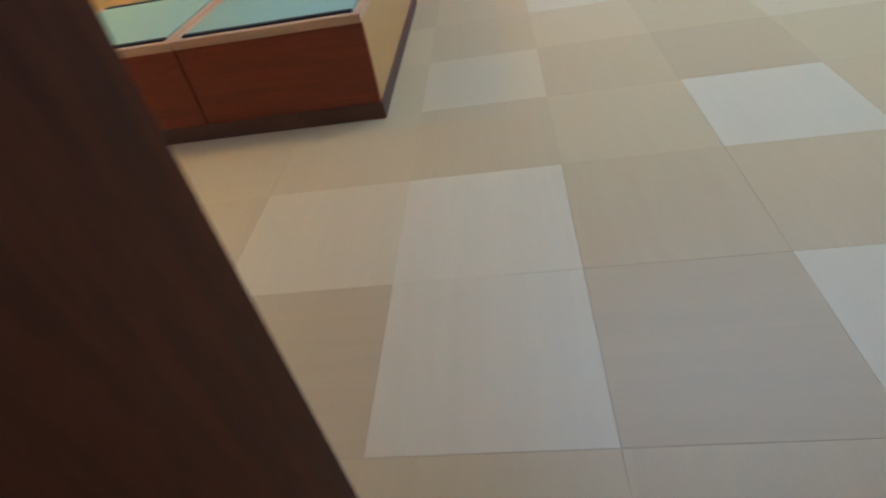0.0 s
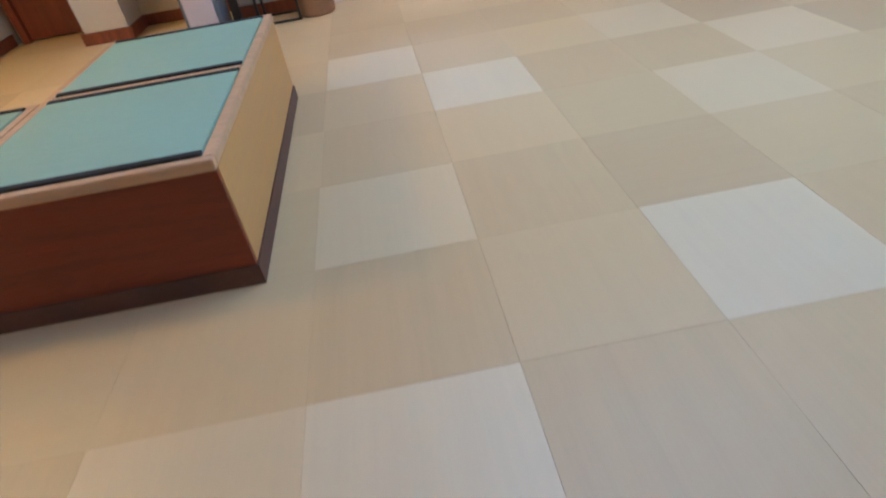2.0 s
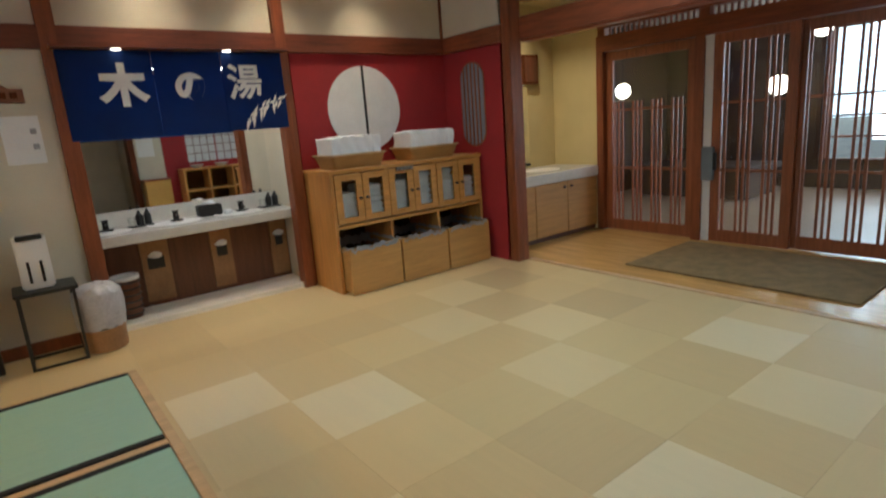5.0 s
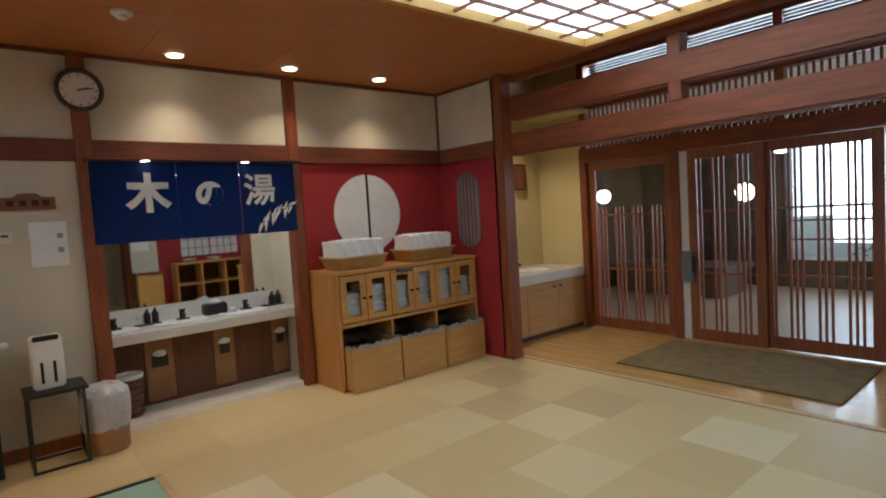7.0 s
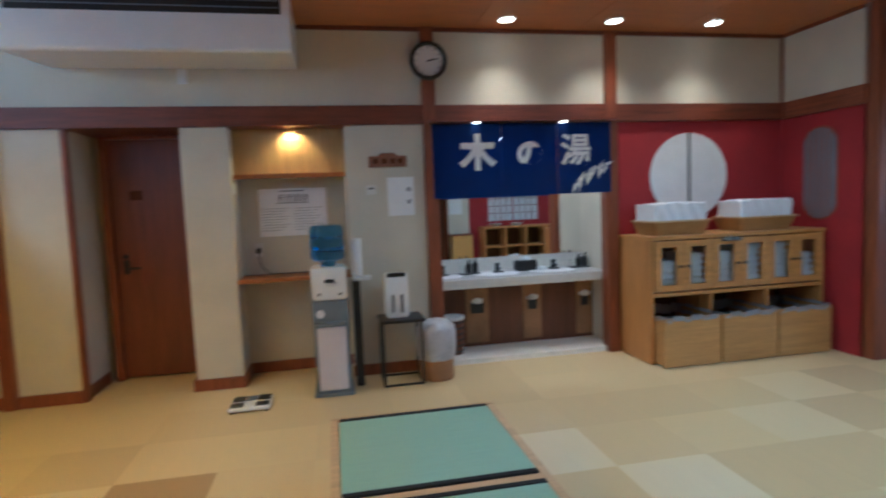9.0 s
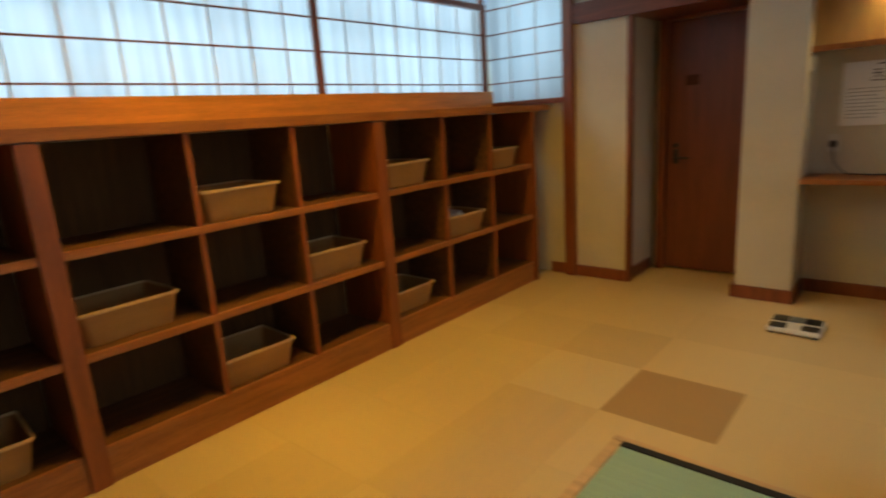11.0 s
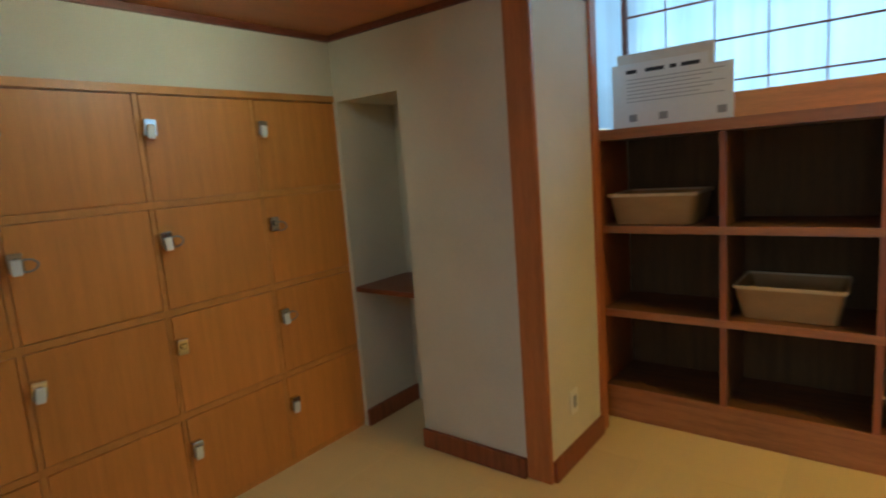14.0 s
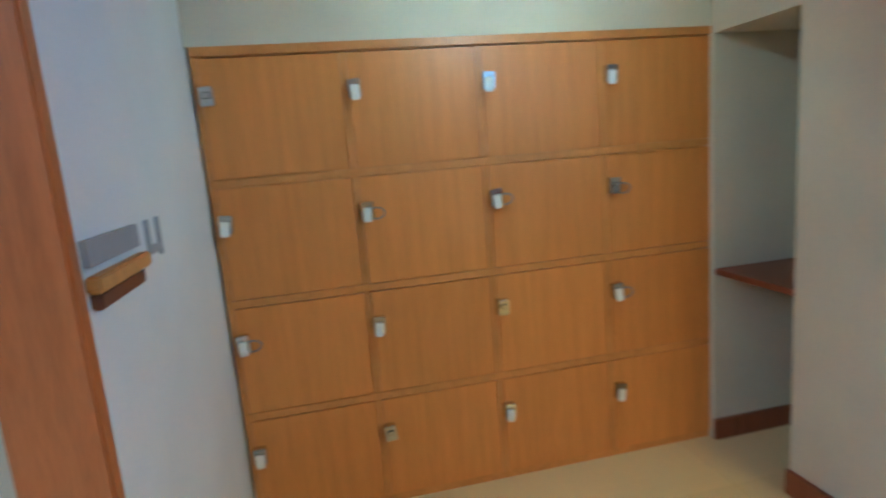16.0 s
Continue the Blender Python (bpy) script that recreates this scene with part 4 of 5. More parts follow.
for z in (1.50, 1.40):
    part("print_mark", box((-0.095, -0.06, YN + 0.002, YN + 0.004, z, z + 0.035)), M_GREY_INK, pn)
th = thing("thermostat", -0.385, YN, 1.48, "small cream thermostat on the wall", "thermostat")
part("case", box((-0.425, -0.345, YN - 0.012, YN + 0.009, 1.485, 1.56)), M_CARD, th, "", 0.004)
part("display", box((-0.405, -0.365, YN - 0.014, YN - 0.012, 1.525, 1.54)), M_INK, th)
dv = thing("wall_sensor", -1.71, YN, 2.36, "small white sensor box high on the wall", "sensor")
part("case", box((-1.785, -1.715, YN - 0.02, YN + 0.009, 2.36, 2.48)), M_PLASTIC_W, dv, "", 0.006)

ac = thing("air_conditioner", -1.75, 3.15, 2.8, "long cream ceiling-hung air conditioner with black louvre slot", "air conditioner")
bm = bmesh.new()
side = [(3.54, 2.80), (2.87, 2.80), (2.85, 2.795), (2.84, 2.43), (2.86, 2.415), (3.54, 2.47)]
L_, R_ = [bm.verts.new((-2.62, y, z)) for y, z in side], [bm.verts.new((-0.905, y, z)) for y, z in side]
bm.faces.new(L_)
bm.faces.new(R_[::-1])
for i in range(6):
    bm.faces.new((L_[i], L_[(i + 1) % 6], R_[(i + 1) % 6], R_[i]))
part("casing", bm, M_PLASTIC_W, ac, "cream casing", 0.006)
part("outlet_slot", box((-2.56, -0.962, 2.838, 2.87, 2.655, 2.785)), M_PLASTIC_K, ac, "black air outlet")
for z in (2.69, 2.735):
    part("louvre", box((-2.55, -0.975, 2.833, 2.846, z, z + 0.007)), M_PLASTIC_G, ac)


# noren curtain with lettering
nr = thing("noren_curtain", 0.95, 3.63, 1.43, "navy blue noren curtain with white lettering over the basins", "curtain")
NX = (0.125, 0.71, 1.205, 1.70)
for xa, xb in zip(NX, NX[1:]):
    bm = bmesh.new()
    rows = []
    for k in range(25):
        x = xa + 0.002 + (xb - xa - 0.004) * k / 24
        rows.append([bm.verts.new((x, 3.503 + 0.004 * math.sin(x * 11) * (2.05 - z) / 0.6 + dy, z)) for z, dy in ((2.035, 0), (1.85, 0), (1.65, 0), (1.43, 0))])
    for a, b in zip(rows, rows[1:]):
        for i in range(3):
            bm.faces.new((a[i], b[i], b[i + 1], a[i + 1]))
    bmesh.ops.solidify(bm, geom=bm.faces, thickness=0.002)
    part("panel", bm, M_NAVY, nr, "navy cloth panel", smooth=True)
part("rod", rod((0.125, 3.513, 2.028), (1.70, 3.513, 2.028), 0.010), M_BENCH_L, nr, "pale pole")
for ch, x, z, size in (("木", 0.50, 1.775, 0.30), ("の", 0.95, 1.77, 0.23), ("湯", 1.37, 1.785, 0.28)):
    letters(ch, size, M_PRINT, pose(x, 3.488, z, 90, 0, 0), nr, label="white brush lettering", depth=0.001, bold=0.006 if ch == "湯" else 0.013)
for k in range(9):
    t = k / 8
    sx, sz = 1.37 + 0.28 * t, 1.53 + 0.13 * t + 0.02 * math.sin(t * 3)
    for s in (1, -1):
        a = (0.75 if s > 0 else -1.95) + 0.35 * math.sin(k * 2.3)
        ln_ = (0.09 if s > 0 else 0.125) * (1 - 0.25 * t)
        bm = bmesh.new()
        q = [(0, 0), (0.35, 0.12), (1, 0), (0.35, -0.12)]
        at = 3.4840 - 0.0004 * (2 * k + (s > 0))
        lo = [bm.verts.new((sx + ln_ * (u * math.cos(a) - v * math.sin(a)), at, sz + ln_ * (u * math.sin(a) + v * math.cos(a)))) for u, v in q]
        bm.faces.new(lo)
        part("printed_leaf", bm, M_PRINT, nr)

# added board, not seen from below, that only carries the small lights
setting("pelmet_board", box((0.10, 1.74, 3.42, 3.518, BEAM0 + 0.002, BEAM0 + 0.02)), M_BEAM_X, "thin brown board added to carry the lights over the curtain", bevel=0.002, category="trim")
for lx in (0.49, 1.25):
    vl = thing("vanity_downlight", lx, 3.462, BEAM0, "small glowing round light under the beam above the curtain", "ceiling light", "lights under the beam")
    part("ring", tube(0.036, 0.036, BEAM0 - 0.004, BEAM0 + 0.002, lx, 3.462), M_PLASTIC_W, vl, "white ring")
    part("bulb", tube(0.03, 0.03, BEAM0 - 0.007, BEAM0 - 0.0035, lx, 3.462), M_GLOW_WARM, vl, "glowing lamp face")

# ---- vanity ----
setting("floor_vanity", box((0.10, 1.76, 3.57, 4.2, -0.006, 0.045)), M_STEP, "pale raised floor step under the basins", bevel=0.003, category="step")
setting("wall_vanity_back", box((-0.1, 2.0, 4.21, 4.31, 0, 2.2), (0.07, 0.10, 3.65, 4.21, 0, BEAM0)), M_APRON, "dark brown panelled recess behind the basins", category="wall")
setting("wall_vanity_side", box((1.735, 1.79, 3.655, 4.209, 0, BEAM0)), M_PLASTER, "cream side wall of the basin recess", category="wall")
va = thing("vanity_counter", 0.9, 3.9, 0.045, "white vanity counter with oval basins on dark panels", "vanity")
part("counter_top", box((0.10, 1.735, 3.655, 4.20, 0.64, 0.72)), M_STONE, va, "white stone top", 0.008)
part("backsplash", box((0.10, 1.735, 4.185, 4.205, 0.72, 0.85)), M_STONE, va)
part("apron", box((0.10, 1.735, 3.98, 4.0, 0.045, 0.64)), M_APRON, va, "dark brown panel")
for x in (0.22, 0.76, 1.30):
    bm = lathe([(0.205, 0.7205), (0.215, 0.7245), (0.205, 0.727), (0.19, 0.7225), (0.12, 0.7212)], 36)
    bm.transform(Matrix.Translation((x, 3.92, 0)) @ Matrix.Diagonal((1, 0.78, 1, 1)))
    part("basin", bm, M_PLASTIC_W, va, "oval white basin", smooth=True)
for x in (0.27, 0.80, 1.36):
    fc = part("faucet", tube(0.024, 0.022, 0.732, 0.80, x, 4.03, 18), M_PLASTIC_K, va, "black faucet", 0.003, True)
    part("faucet_base", box((x - 0.05, x + 0.05, 3.985, 4.06, 0.7205, 0.733)), M_PLASTIC_K, fc, "", 0.004)
    part("spout", rod((x, 4.02, 0.775), (x, 3.945, 0.765), 0.010, 12), M_PLASTIC_K, fc, "", 0.002)
    part("lever", box((x - 0.028, x + 0.028, 4.015, 4.045, 0.80, 0.81)), M_PLASTIC_K, fc, "", 0.003)
for x0, x1 in ((0.46, 0.68), (1.02, 1.20), (1.56, 1.72)):
    h = part("waste_hatch", box((x0, x1, 3.955, 3.981, 0.08, 0.60)), M_TANBIN, va, "lighter brown waste hatch", 0.004)
    # black plate put on the hatch for the dark of the hole
    part("slot", box((x0 + 0.045, x1 - 0.045, 3.95, 3.956, 0.36, 0.46)), M_PLASTIC_K, h, "dark opening")
    bm = bmesh.new()
    bmesh.ops.create_icosphere(bm, subdivisions=2, radius=1, matrix=Matrix.Translation(((x0 + x1) / 2, 3.945, 0.475)) @ Matrix.Diagonal((0.055, 0.02, 0.028, 1)))
    for v in bm.verts:
        v.co += Vector((math.sin(v.co.z * 300), math.cos(v.co.x * 280), math.sin(v.co.x * 200))) * 0.004
    part("bag_edge", bm, M_TOWEL, h, "crumpled white bag")
mr = tagged(part("vanity_mirror", box((0.11, 1.73, 4.196, 4.206, 0.852, 2.03)), M_MIRROR, None, "wide wall mirror above the vanity counter"), "", "mirror")


def bottle_tray(x):
    t = thing("bottle_tray", x, 4.02, 0.72, "black tray of pump bottles and a cup on the counter", "tray", "bottle trays")
    part("tray", box((x - 0.10, x + 0.10, 3.97, 4.07, 0.7205, 0.733)), M_PLASTIC_K, t, "black tray", 0.004)
    for k, (dx, h) in enumerate(((0.0, 0.10), (0.062, 0.105))):
        b = part("pump_bottle", lathe([(0.026, 0.733), (0.028, 0.74), (0.028, 0.733 + h * 0.8), (0.012, 0.733 + h), (0.012, 0.745 + h)], 18, x + dx, 4.02), M_PLASTIC_K, t, "dark bottle", smooth=True)
        part("pump", box((x + dx - 0.006, x + dx + 0.006, 3.985, 4.026, 0.745 + h, 0.757 + h)), M_PLASTIC_K, b, "", 0.002)
    part("cup", lathe([(0.022, 0.733), (0.03, 0.80), (0.027, 0.80), (0.02, 0.738)], 18, x - 0.06, 4.02), M_GLASS, t, "clear cup", smooth=True)


bottle_tray(0.52)
bottle_tray(1.62)
tb = thing("tissue_box", 1.08, 4.03, 0.72, "black tissue box with white tissue on the counter", "tissue box")
part("case", box((0.98, 1.18, 3.98, 4.09, 0.7205, 0.82)), M_PLASTIC_K, tb, "", 0.01)
bm = bmesh.new()
bmesh.ops.create_icosphere(bm, subdivisions=2, radius=1, matrix=Matrix.Translation((1.08, 4.03, 0.83)) @ Matrix.Diagonal((0.06, 0.025, 0.025, 1)))
for v in bm.verts:
    v.co.z += 0.006 * math.sin(v.co.x * 160)
part("tissue", bm, M_TOWEL, tb, "white tissue", smooth=True)
wt = thing("folded_towel", 1.22, 4.0, 0.72, "small white folded towel on the counter", "towel")
part("cloth", box((1.19, 1.27, 3.96, 4.05, 0.7205, 0.755)), M_TOWEL, wt, "", 0.012, True)
wb = thing("waste_basket", 0.30, 3.80, 0.045, "dark wire waste basket under the counter", "waste basket")
part("body", lathe([(0.085, 0.046), (0.10, 0.36), (0.093, 0.36), (0.08, 0.06)], 24, 0.30, 3.80), M_APRON, wb, smooth=True)
for k in range(6):
    part("ring", lathe([(0.09 + 0.0025 * k, 0.07 + 0.052 * k), (0.098 + 0.0025 * k, 0.076 + 0.052 * k), (0.09 + 0.0025 * k, 0.082 + 0.052 * k)], 24, 0.30, 3.80), M_STEEL, wb)
part("liner", lathe([(0.098, 0.35), (0.105, 0.362), (0.104, 0.385), (0.09, 0.388), (0.085, 0.37)], 24, 0.30, 3.80), M_TOWEL, wb, "white liner edge", smooth=True)

# ---- red corner: cabinet, towels, disc ----
cab = thing("towel_cabinet", 2.6, 3.3, 0, "light oak cabinet with glass doors and open bin bays", "cabinet")
CX0, CX1, CY0, CY1 = 1.79, 3.44, 3.05, 3.54
part("side", box((CX0, CX0 + 0.03, CY0, CY1, 0, 1.02)), M_CABINET_Z, cab, "", 0.003)
part("side", box((CX1 - 0.03, CX1, CY0, CY1, 0, 1.02)), M_CABINET_Z, cab, "", 0.003)
part("top", box((CX0 - 0.01, CX1 + 0.01, CY0 - 0.012, CY1, 1.02, 1.05)), M_CABINET, cab, "", 0.004)
part("shelf", box((CX0 + 0.03, CX1 - 0.03, CY0, CY1, 0.555, 0.585)), M_CABINET, cab, "", 0.003)
part("back", box((CX0 + 0.03, CX1 - 0.03, CY1 - 0.012, CY1, 0, 1.02)), M_SHELF_IN, cab)
part("floor_panel", box((CX0 + 0.03, CX1 - 0.03, CY0 + 0.02, CY1 - 0.012, 0.0, 0.02)), M_CABINET, cab)
bw3 = (CX1 - CX0 - 0.06) / 3
for k in range(3):
    xa = CX0 + 0.03 + k * bw3
    if k:
        part("divider", box((xa - 0.012, xa + 0.012, CY0 + 0.002, CY1 - 0.012, 0.02, 0.555), (xa - 0.012, xa + 0.012, CY0 + 0.03, CY1 - 0.012, 0.585, 1.02)), M_CABINET_Z, cab)
    for j in range(2):
        da, db = xa + j * bw3 / 2 + 0.004, xa + (j + 1) * bw3 / 2 - 0.004
        d = part("door", box((da, da + 0.06, CY0 - 0.012, CY0 + 0.012, 0.60, 1.01), (db - 0.06, db, CY0 - 0.012, CY0 + 0.012, 0.60, 1.01),
                             (da + 0.06, db - 0.06, CY0 - 0.012, CY0 + 0.012, 0.60, 0.65), (da + 0.06, db - 0.06, CY0 - 0.012, CY0 + 0.012, 0.96, 1.01)), M_CABINET, cab, "oak door with a glass pane")
        g = part("pane", box((da + 0.058, db - 0.058, CY0 - 0.002, CY0 + 0.002, 0.648, 0.962)), M_GLASS, d, "glass pane")
        g.visible_shadow = False
        kx = db - 0.03 if j == 0 else da + 0.03
        part("knob", rod((kx, CY0 - 0.012, 0.80), (kx, CY0 - 0.034, 0.80), 0.013, 14), M_PLASTIC_K, d, "black knob")
        st = thing("towel_stack", (da + db) / 2, CY0 + 0.2, 0.585, "stack of folded white towels behind a glass door", "towels", "stacked towels")
        for q in range(5 + (k + j) % 3):
            part("towel", box((da + 0.03 + 0.008 * math.sin(q * 3 + k), db - 0.03 + 0.006 * math.sin(q * 2 + j), CY0 + 0.04 + 0.008 * math.sin(q * 5.0), CY0 + 0.36, 0.586 + q * 0.052, 0.634 + q * 0.052)), M_TOWEL, st, "", 0.016, True)
pl = thing("cabinet_label", 2.52, CY0 - 0.02, 0.99, "small dark label plate with white print on the cabinet", "label")
part("plate", box((2.43, 2.61, CY0 - 0.026, CY0 - 0.0125, 0.985, 1.02)), M_STEEL, pl, "", 0.001)
letters("バスタオル", 0.036, M_PRINT, pose(2.52, CY0 - 0.0275, 1.003, 90, 0, 0), pl, label="white lettering")
for k in range(3):
    xa = CX0 + 0.035 + k * bw3 + 0.004
    xb = xa + bw3 - 0.018
    bn = thing("pull_out_bin", (xa + xb) / 2, 3.1, 0.02, "light wooden pull-out bin lined with a clear bag", "bin", "bins under the cabinet")
    part("front", box((xa, xb, 2.925, 2.945, 0.004, 0.40)), M_BIN, bn, "", 0.003)
    part("side", box((xa, xa + 0.015, 2.945, 3.45, 0.022, 0.39)), M_BIN, bn)
    part("side", box((xb - 0.015, xb, 2.945, 3.45, 0.022, 0.39)), M_BIN, bn)
    part("base", box((xa + 0.015, xb - 0.015, 2.945, 3.45, 0.022, 0.04)), M_BIN, bn)
    bm = bmesh.new()
    n = 60
    loop0, loop1, loop2 = [], [], []
    for i in range(n):
        a = 2 * math.pi * i / n
        cxx, cyy = (xa + xb) / 2, 3.19
        ex, ey = (xb - xa) / 2 - 0.004, 0.262
        sx = max(-1, min(1, 1.35 * math.cos(a)))
        sy = max(-1, min(1, 1.35 * math.sin(a)))
        wob = 0.012 * math.sin(i * 2.7 + k) + 0.008 * math.sin(i * 5.1)
        loop0.append(bm.verts.new((cxx + ex * sx * 1.02, cyy + (ey + 0.008) * sy, 0.375 + wob)))
        loop1.append(bm.verts.new((cxx + ex * sx, cyy + ey * sy, 0.412 + wob)))
        loop2.append(bm.verts.new((cxx + ex * sx * 0.93, cyy + ey * sy * 0.93, 0.33 + wob)))
    for a_, b_ in ((loop0, loop1), (loop1, loop2)):
        for i in range(n):
            bm.faces.new((a_[i], a_[(i + 1) % n], b_[(i + 1) % n], b_[i]))
    bmesh.ops.solidify(bm, geom=bm.faces, thickness=0.001)
    part("liner_bag", bm, M_BAG, bn, "clear plastic liner", smooth=True)
    # solid black block stands in for the bin's dark inside
    part("dark_inside", box((xa + 0.02, xb - 0.02, 2.95, 3.44, 0.041, 0.30)), M_PLASTIC_K, bn, "black block for the dark inside of the bin")
for x0, x1 in ((1.86, 2.39), (2.66, 3.22)):
    tk = thing("towel_basket", (x0 + x1) / 2, 3.28, 1.05, "tan basket heaped with folded white towels on the cabinet", "basket", "baskets on the cabinet")
    bm = basket_shape(x1 - x0, 0.36, 0.115, 0.07)
    bm.transform(Matrix.Translation(((x0 + x1) / 2, 3.28, 1.051)) @ pose(0, 0, 0, 0, 0, 90))
    part("body", bm, M_BASKET, tk, "woven tan sides", smooth=True)
    bm = rim_shape(x1 - x0, 0.36, 0.115)
    bm.transform(Matrix.Translation(((x0 + x1) / 2, 3.28, 1.051)) @ pose(0, 0, 0, 0, 0, 90))
    part("rim", bm, M_RIM, tk, "", 0.003)
    n = int((x1 - x0) / 0.088)
    w = (x1 - x0 - 0.06) / n
    for c in range(n):
        xa = x0 + 0.03 + c * w
        lift = 0.007 * math.sin(c * 2.6 + x0 * 9) + 0.004 * math.sin(c * 4.1)
        bm = box((xa - 0.002, xa + w + 0.004, 3.135 + 0.005 * math.sin(c * 3.3), 3.425, 1.135, 1.315 + lift))
        bmesh.ops.subdivide_edges(bm, edges=list(bm.edges), cuts=3, use_grid_fill=True)
        for v in bm.verts:
            v.co += Vector((0.004 * math.sin(v.co.z * 47 + c), 0.006 * math.sin(v.co.x * 60 + v.co.z * 31), 0.007 * math.sin(v.co.y * 37 + v.co.x * 80 + c)))
        part("towel", bm, M_TOWEL, tk, "folded white towel", 0.004, True)
ds = thing("round_screen", 2.49, YN, 1.17, "round white paper screen split by a dark bar on red wall", "screen")
for s in (-1, 1):
    bm = bmesh.new()
    pts = [(s * 0.012, -0.38), (s * 0.012, 0.38)] + [(s * 0.385 * math.cos(a), 0.385 * math.sin(a)) for a in [math.pi / 2 - 0.05 - i * (math.pi - 0.1) / 30 for i in range(31)]]
    bm.faces.new([bm.verts.new((2.49 + x, YN - 0.004, 1.55 + z)) for x, z in pts])
    ret = bmesh.ops.extrude_face_region(bm, geom=list(bm.faces))
    bmesh.ops.translate(bm, vec=(0, 0.012, 0), verts=[v for v in ret["geom"] if isinstance(v, bmesh.types.BMVert)])
    part("paper_half", bm, M_WASHI, ds, "white paper half disc")
part("bar", box((2.479, 2.501, YN - 0.01, YN + 0.009, 1.165, 1.935)), M_STEEL, ds, "dark vertical bar")
M_SMOKE = surface("smoky_pane", (0.22, 0.24, 0.28), 0.15, 0.08, 4, 0.02)
om = thing("oval_window", XE, 3.13, 1.2, "narrow round-ended lattice window in the red side wall", "window")
cap = [(math.cos(i * math.pi / 14), math.sin(i * math.pi / 14)) for i in range(15)]


def oval(ry, rz, x0, x1):
    bm = bmesh.new()
    pts = [(ry * c, 0.28 + rz * s) for c, s in cap] + [(-ry * c, -0.22 - rz * s) for c, s in cap]
    bm.faces.new([bm.verts.new((x0, 3.13 + y, 1.49 + z)) for y, z in pts])
    ret = bmesh.ops.extrude_face_region(bm, geom=list(bm.faces))
    bmesh.ops.translate(bm, vec=(x1 - x0, 0, 0), verts=[v for v in ret["geom"] if isinstance(v, bmesh.types.BMVert)])
    return bm


part("frame", oval(0.175, 0.155, XE - 0.006, XE - 0.001), M_POST, om, "thin dark rim")
part("pane", oval(0.16, 0.14, XE - 0.009, XE - 0.0065), M_SMOKE, om, "smoky grey pane")
for k in range(5):
    y = 3.13 - 0.108 + 0.054 * k
    e = 0.14 * math.sqrt(1 - ((y - 3.13) / 0.16) ** 2)
    part("slat", box((XE - 0.022, XE - 0.0095, y - 0.006, y + 0.006, 1.27 - e, 1.77 + e)), M_LATTICE, om, bevel=0.002)

# ---- recess with counter, cooler and small things ----
setting("shelf_counter", box((-1.46, -0.58, 3.56, 3.929, 0.82, 0.85)), M_SHELF_Y, "brown wooden counter board in the recess", bevel=0.003, category="counter")
rp = setting("recess_panel", box((-1.46, -0.58, 3.71, 3.72, 1.68, BEAM0), (-1.46, -0.58, 3.66, 3.73, 1.645, 1.68)), M_SHELF_Y, "brown wooden valance in the recess", category="panel")
for k in range(58):
    part("reed", tube(0.0078, 0.0078, 1.68, BEAM0 - 0.002, -1.452 + k * 0.0151, 3.707, 8), M_REED, rp)
setting("wall_recess_upper", box((-1.46, -0.58, 3.722, 3.93, 1.70, BEAM0)), M_REED, "wooden panel above the recess", category="panel")
ps = thing("poster", -0.985, 3.92, 1.17, "large white framed notice with black heading", "poster")
part("sheet", box((-1.31, -0.745, 3.915, 3.928, 1.167, 1.57)), M_POSTER, ps, "", 0.002)
letters("天然温泉", 0.066, M_INK, pose(-1.025, 3.912, 1.485, 90, 0, 0), ps, label="black heading")
part("print_bar", box((-1.13, -0.93, 3.912, 3.915, 1.545, 1.552)), M_INK, ps)
part("print_bar", box((-1.16, -0.90, 3.912, 3.915, 1.445, 1.451)), M_INK, ps)
for k in range(9):
    for xa, xb in ((-1.28, -1.06), (-1.02, -0.79)):
        part("print_bar", box((xa, xb - 0.03 * (k % 3), 3.912, 3.915, 1.40 - k * 0.023, 1.404 - k * 0.023)), M_GREY_INK, ps)
wo = thing("wall_outlet", -1.33, 3.92, 1.02, "dark wall outlet with a plug above the counter", "outlet")
part("plate", box((-1.365, -1.295, 3.918, 3.929, 1.0, 1.115)), M_CARD, wo, "", 0.003)
part("plug", box((-1.35, -1.31, 3.89, 3.918, 1.03, 1.075)), M_PLASTIC_K, wo, "black plug", 0.005)
cd = bmesh.new()
pts = [(-1.33, 3.89, 1.03), (-1.31, 3.87, 0.92), (-1.24, 3.84, 0.858), (-1.1, 3.82, 0.858), (-0.95, 3.84, 0.858), (-0.84, 3.8, 0.858)]
for a, b in zip(pts, pts[1:]):
    rod(a, b, 0.004, 8, cd)
part("cord", cd, M_PLASTIC_K, wo, "black cord")
sw = thing("wall_switch", -1.45, 3.7, 1.55, "small white switch on the recess side", "switch")
part("case", box((-1.459, -1.44, 3.62, 3.66, 1.53, 1.62)), M_PLASTIC_W, sw, "", 0.003)

co = thing("water_cooler", -0.755, 3.26, 0, "grey and white water cooler with a blue bottle", "water cooler")
part("body", box((-0.885, -0.625, 3.10, 3.42, 0.02, 0.72)), M_PLASTIC_G, co, "grey body", 0.012)
part("lower_panel", box((-0.86, -0.65, 3.088, 3.105, 0.05, 0.52)), M_PINKISH, co, "pale front panel", 0.006)
part("drip_tray", box((-0.87, -0.64, 3.06, 3.11, 0.535, 0.56)), M_PLASTIC_G, co, "", 0.004)
part("badge", rod((-0.83, 3.098, 0.62), (-0.83, 3.09, 0.62), 0.03, 20), M_PLASTIC_W, co, "round white badge")
part("head", box((-0.885, -0.625, 3.09, 3.42, 0.72, 0.955)), M_PLASTIC_W, co, "white tap head", 0.014)
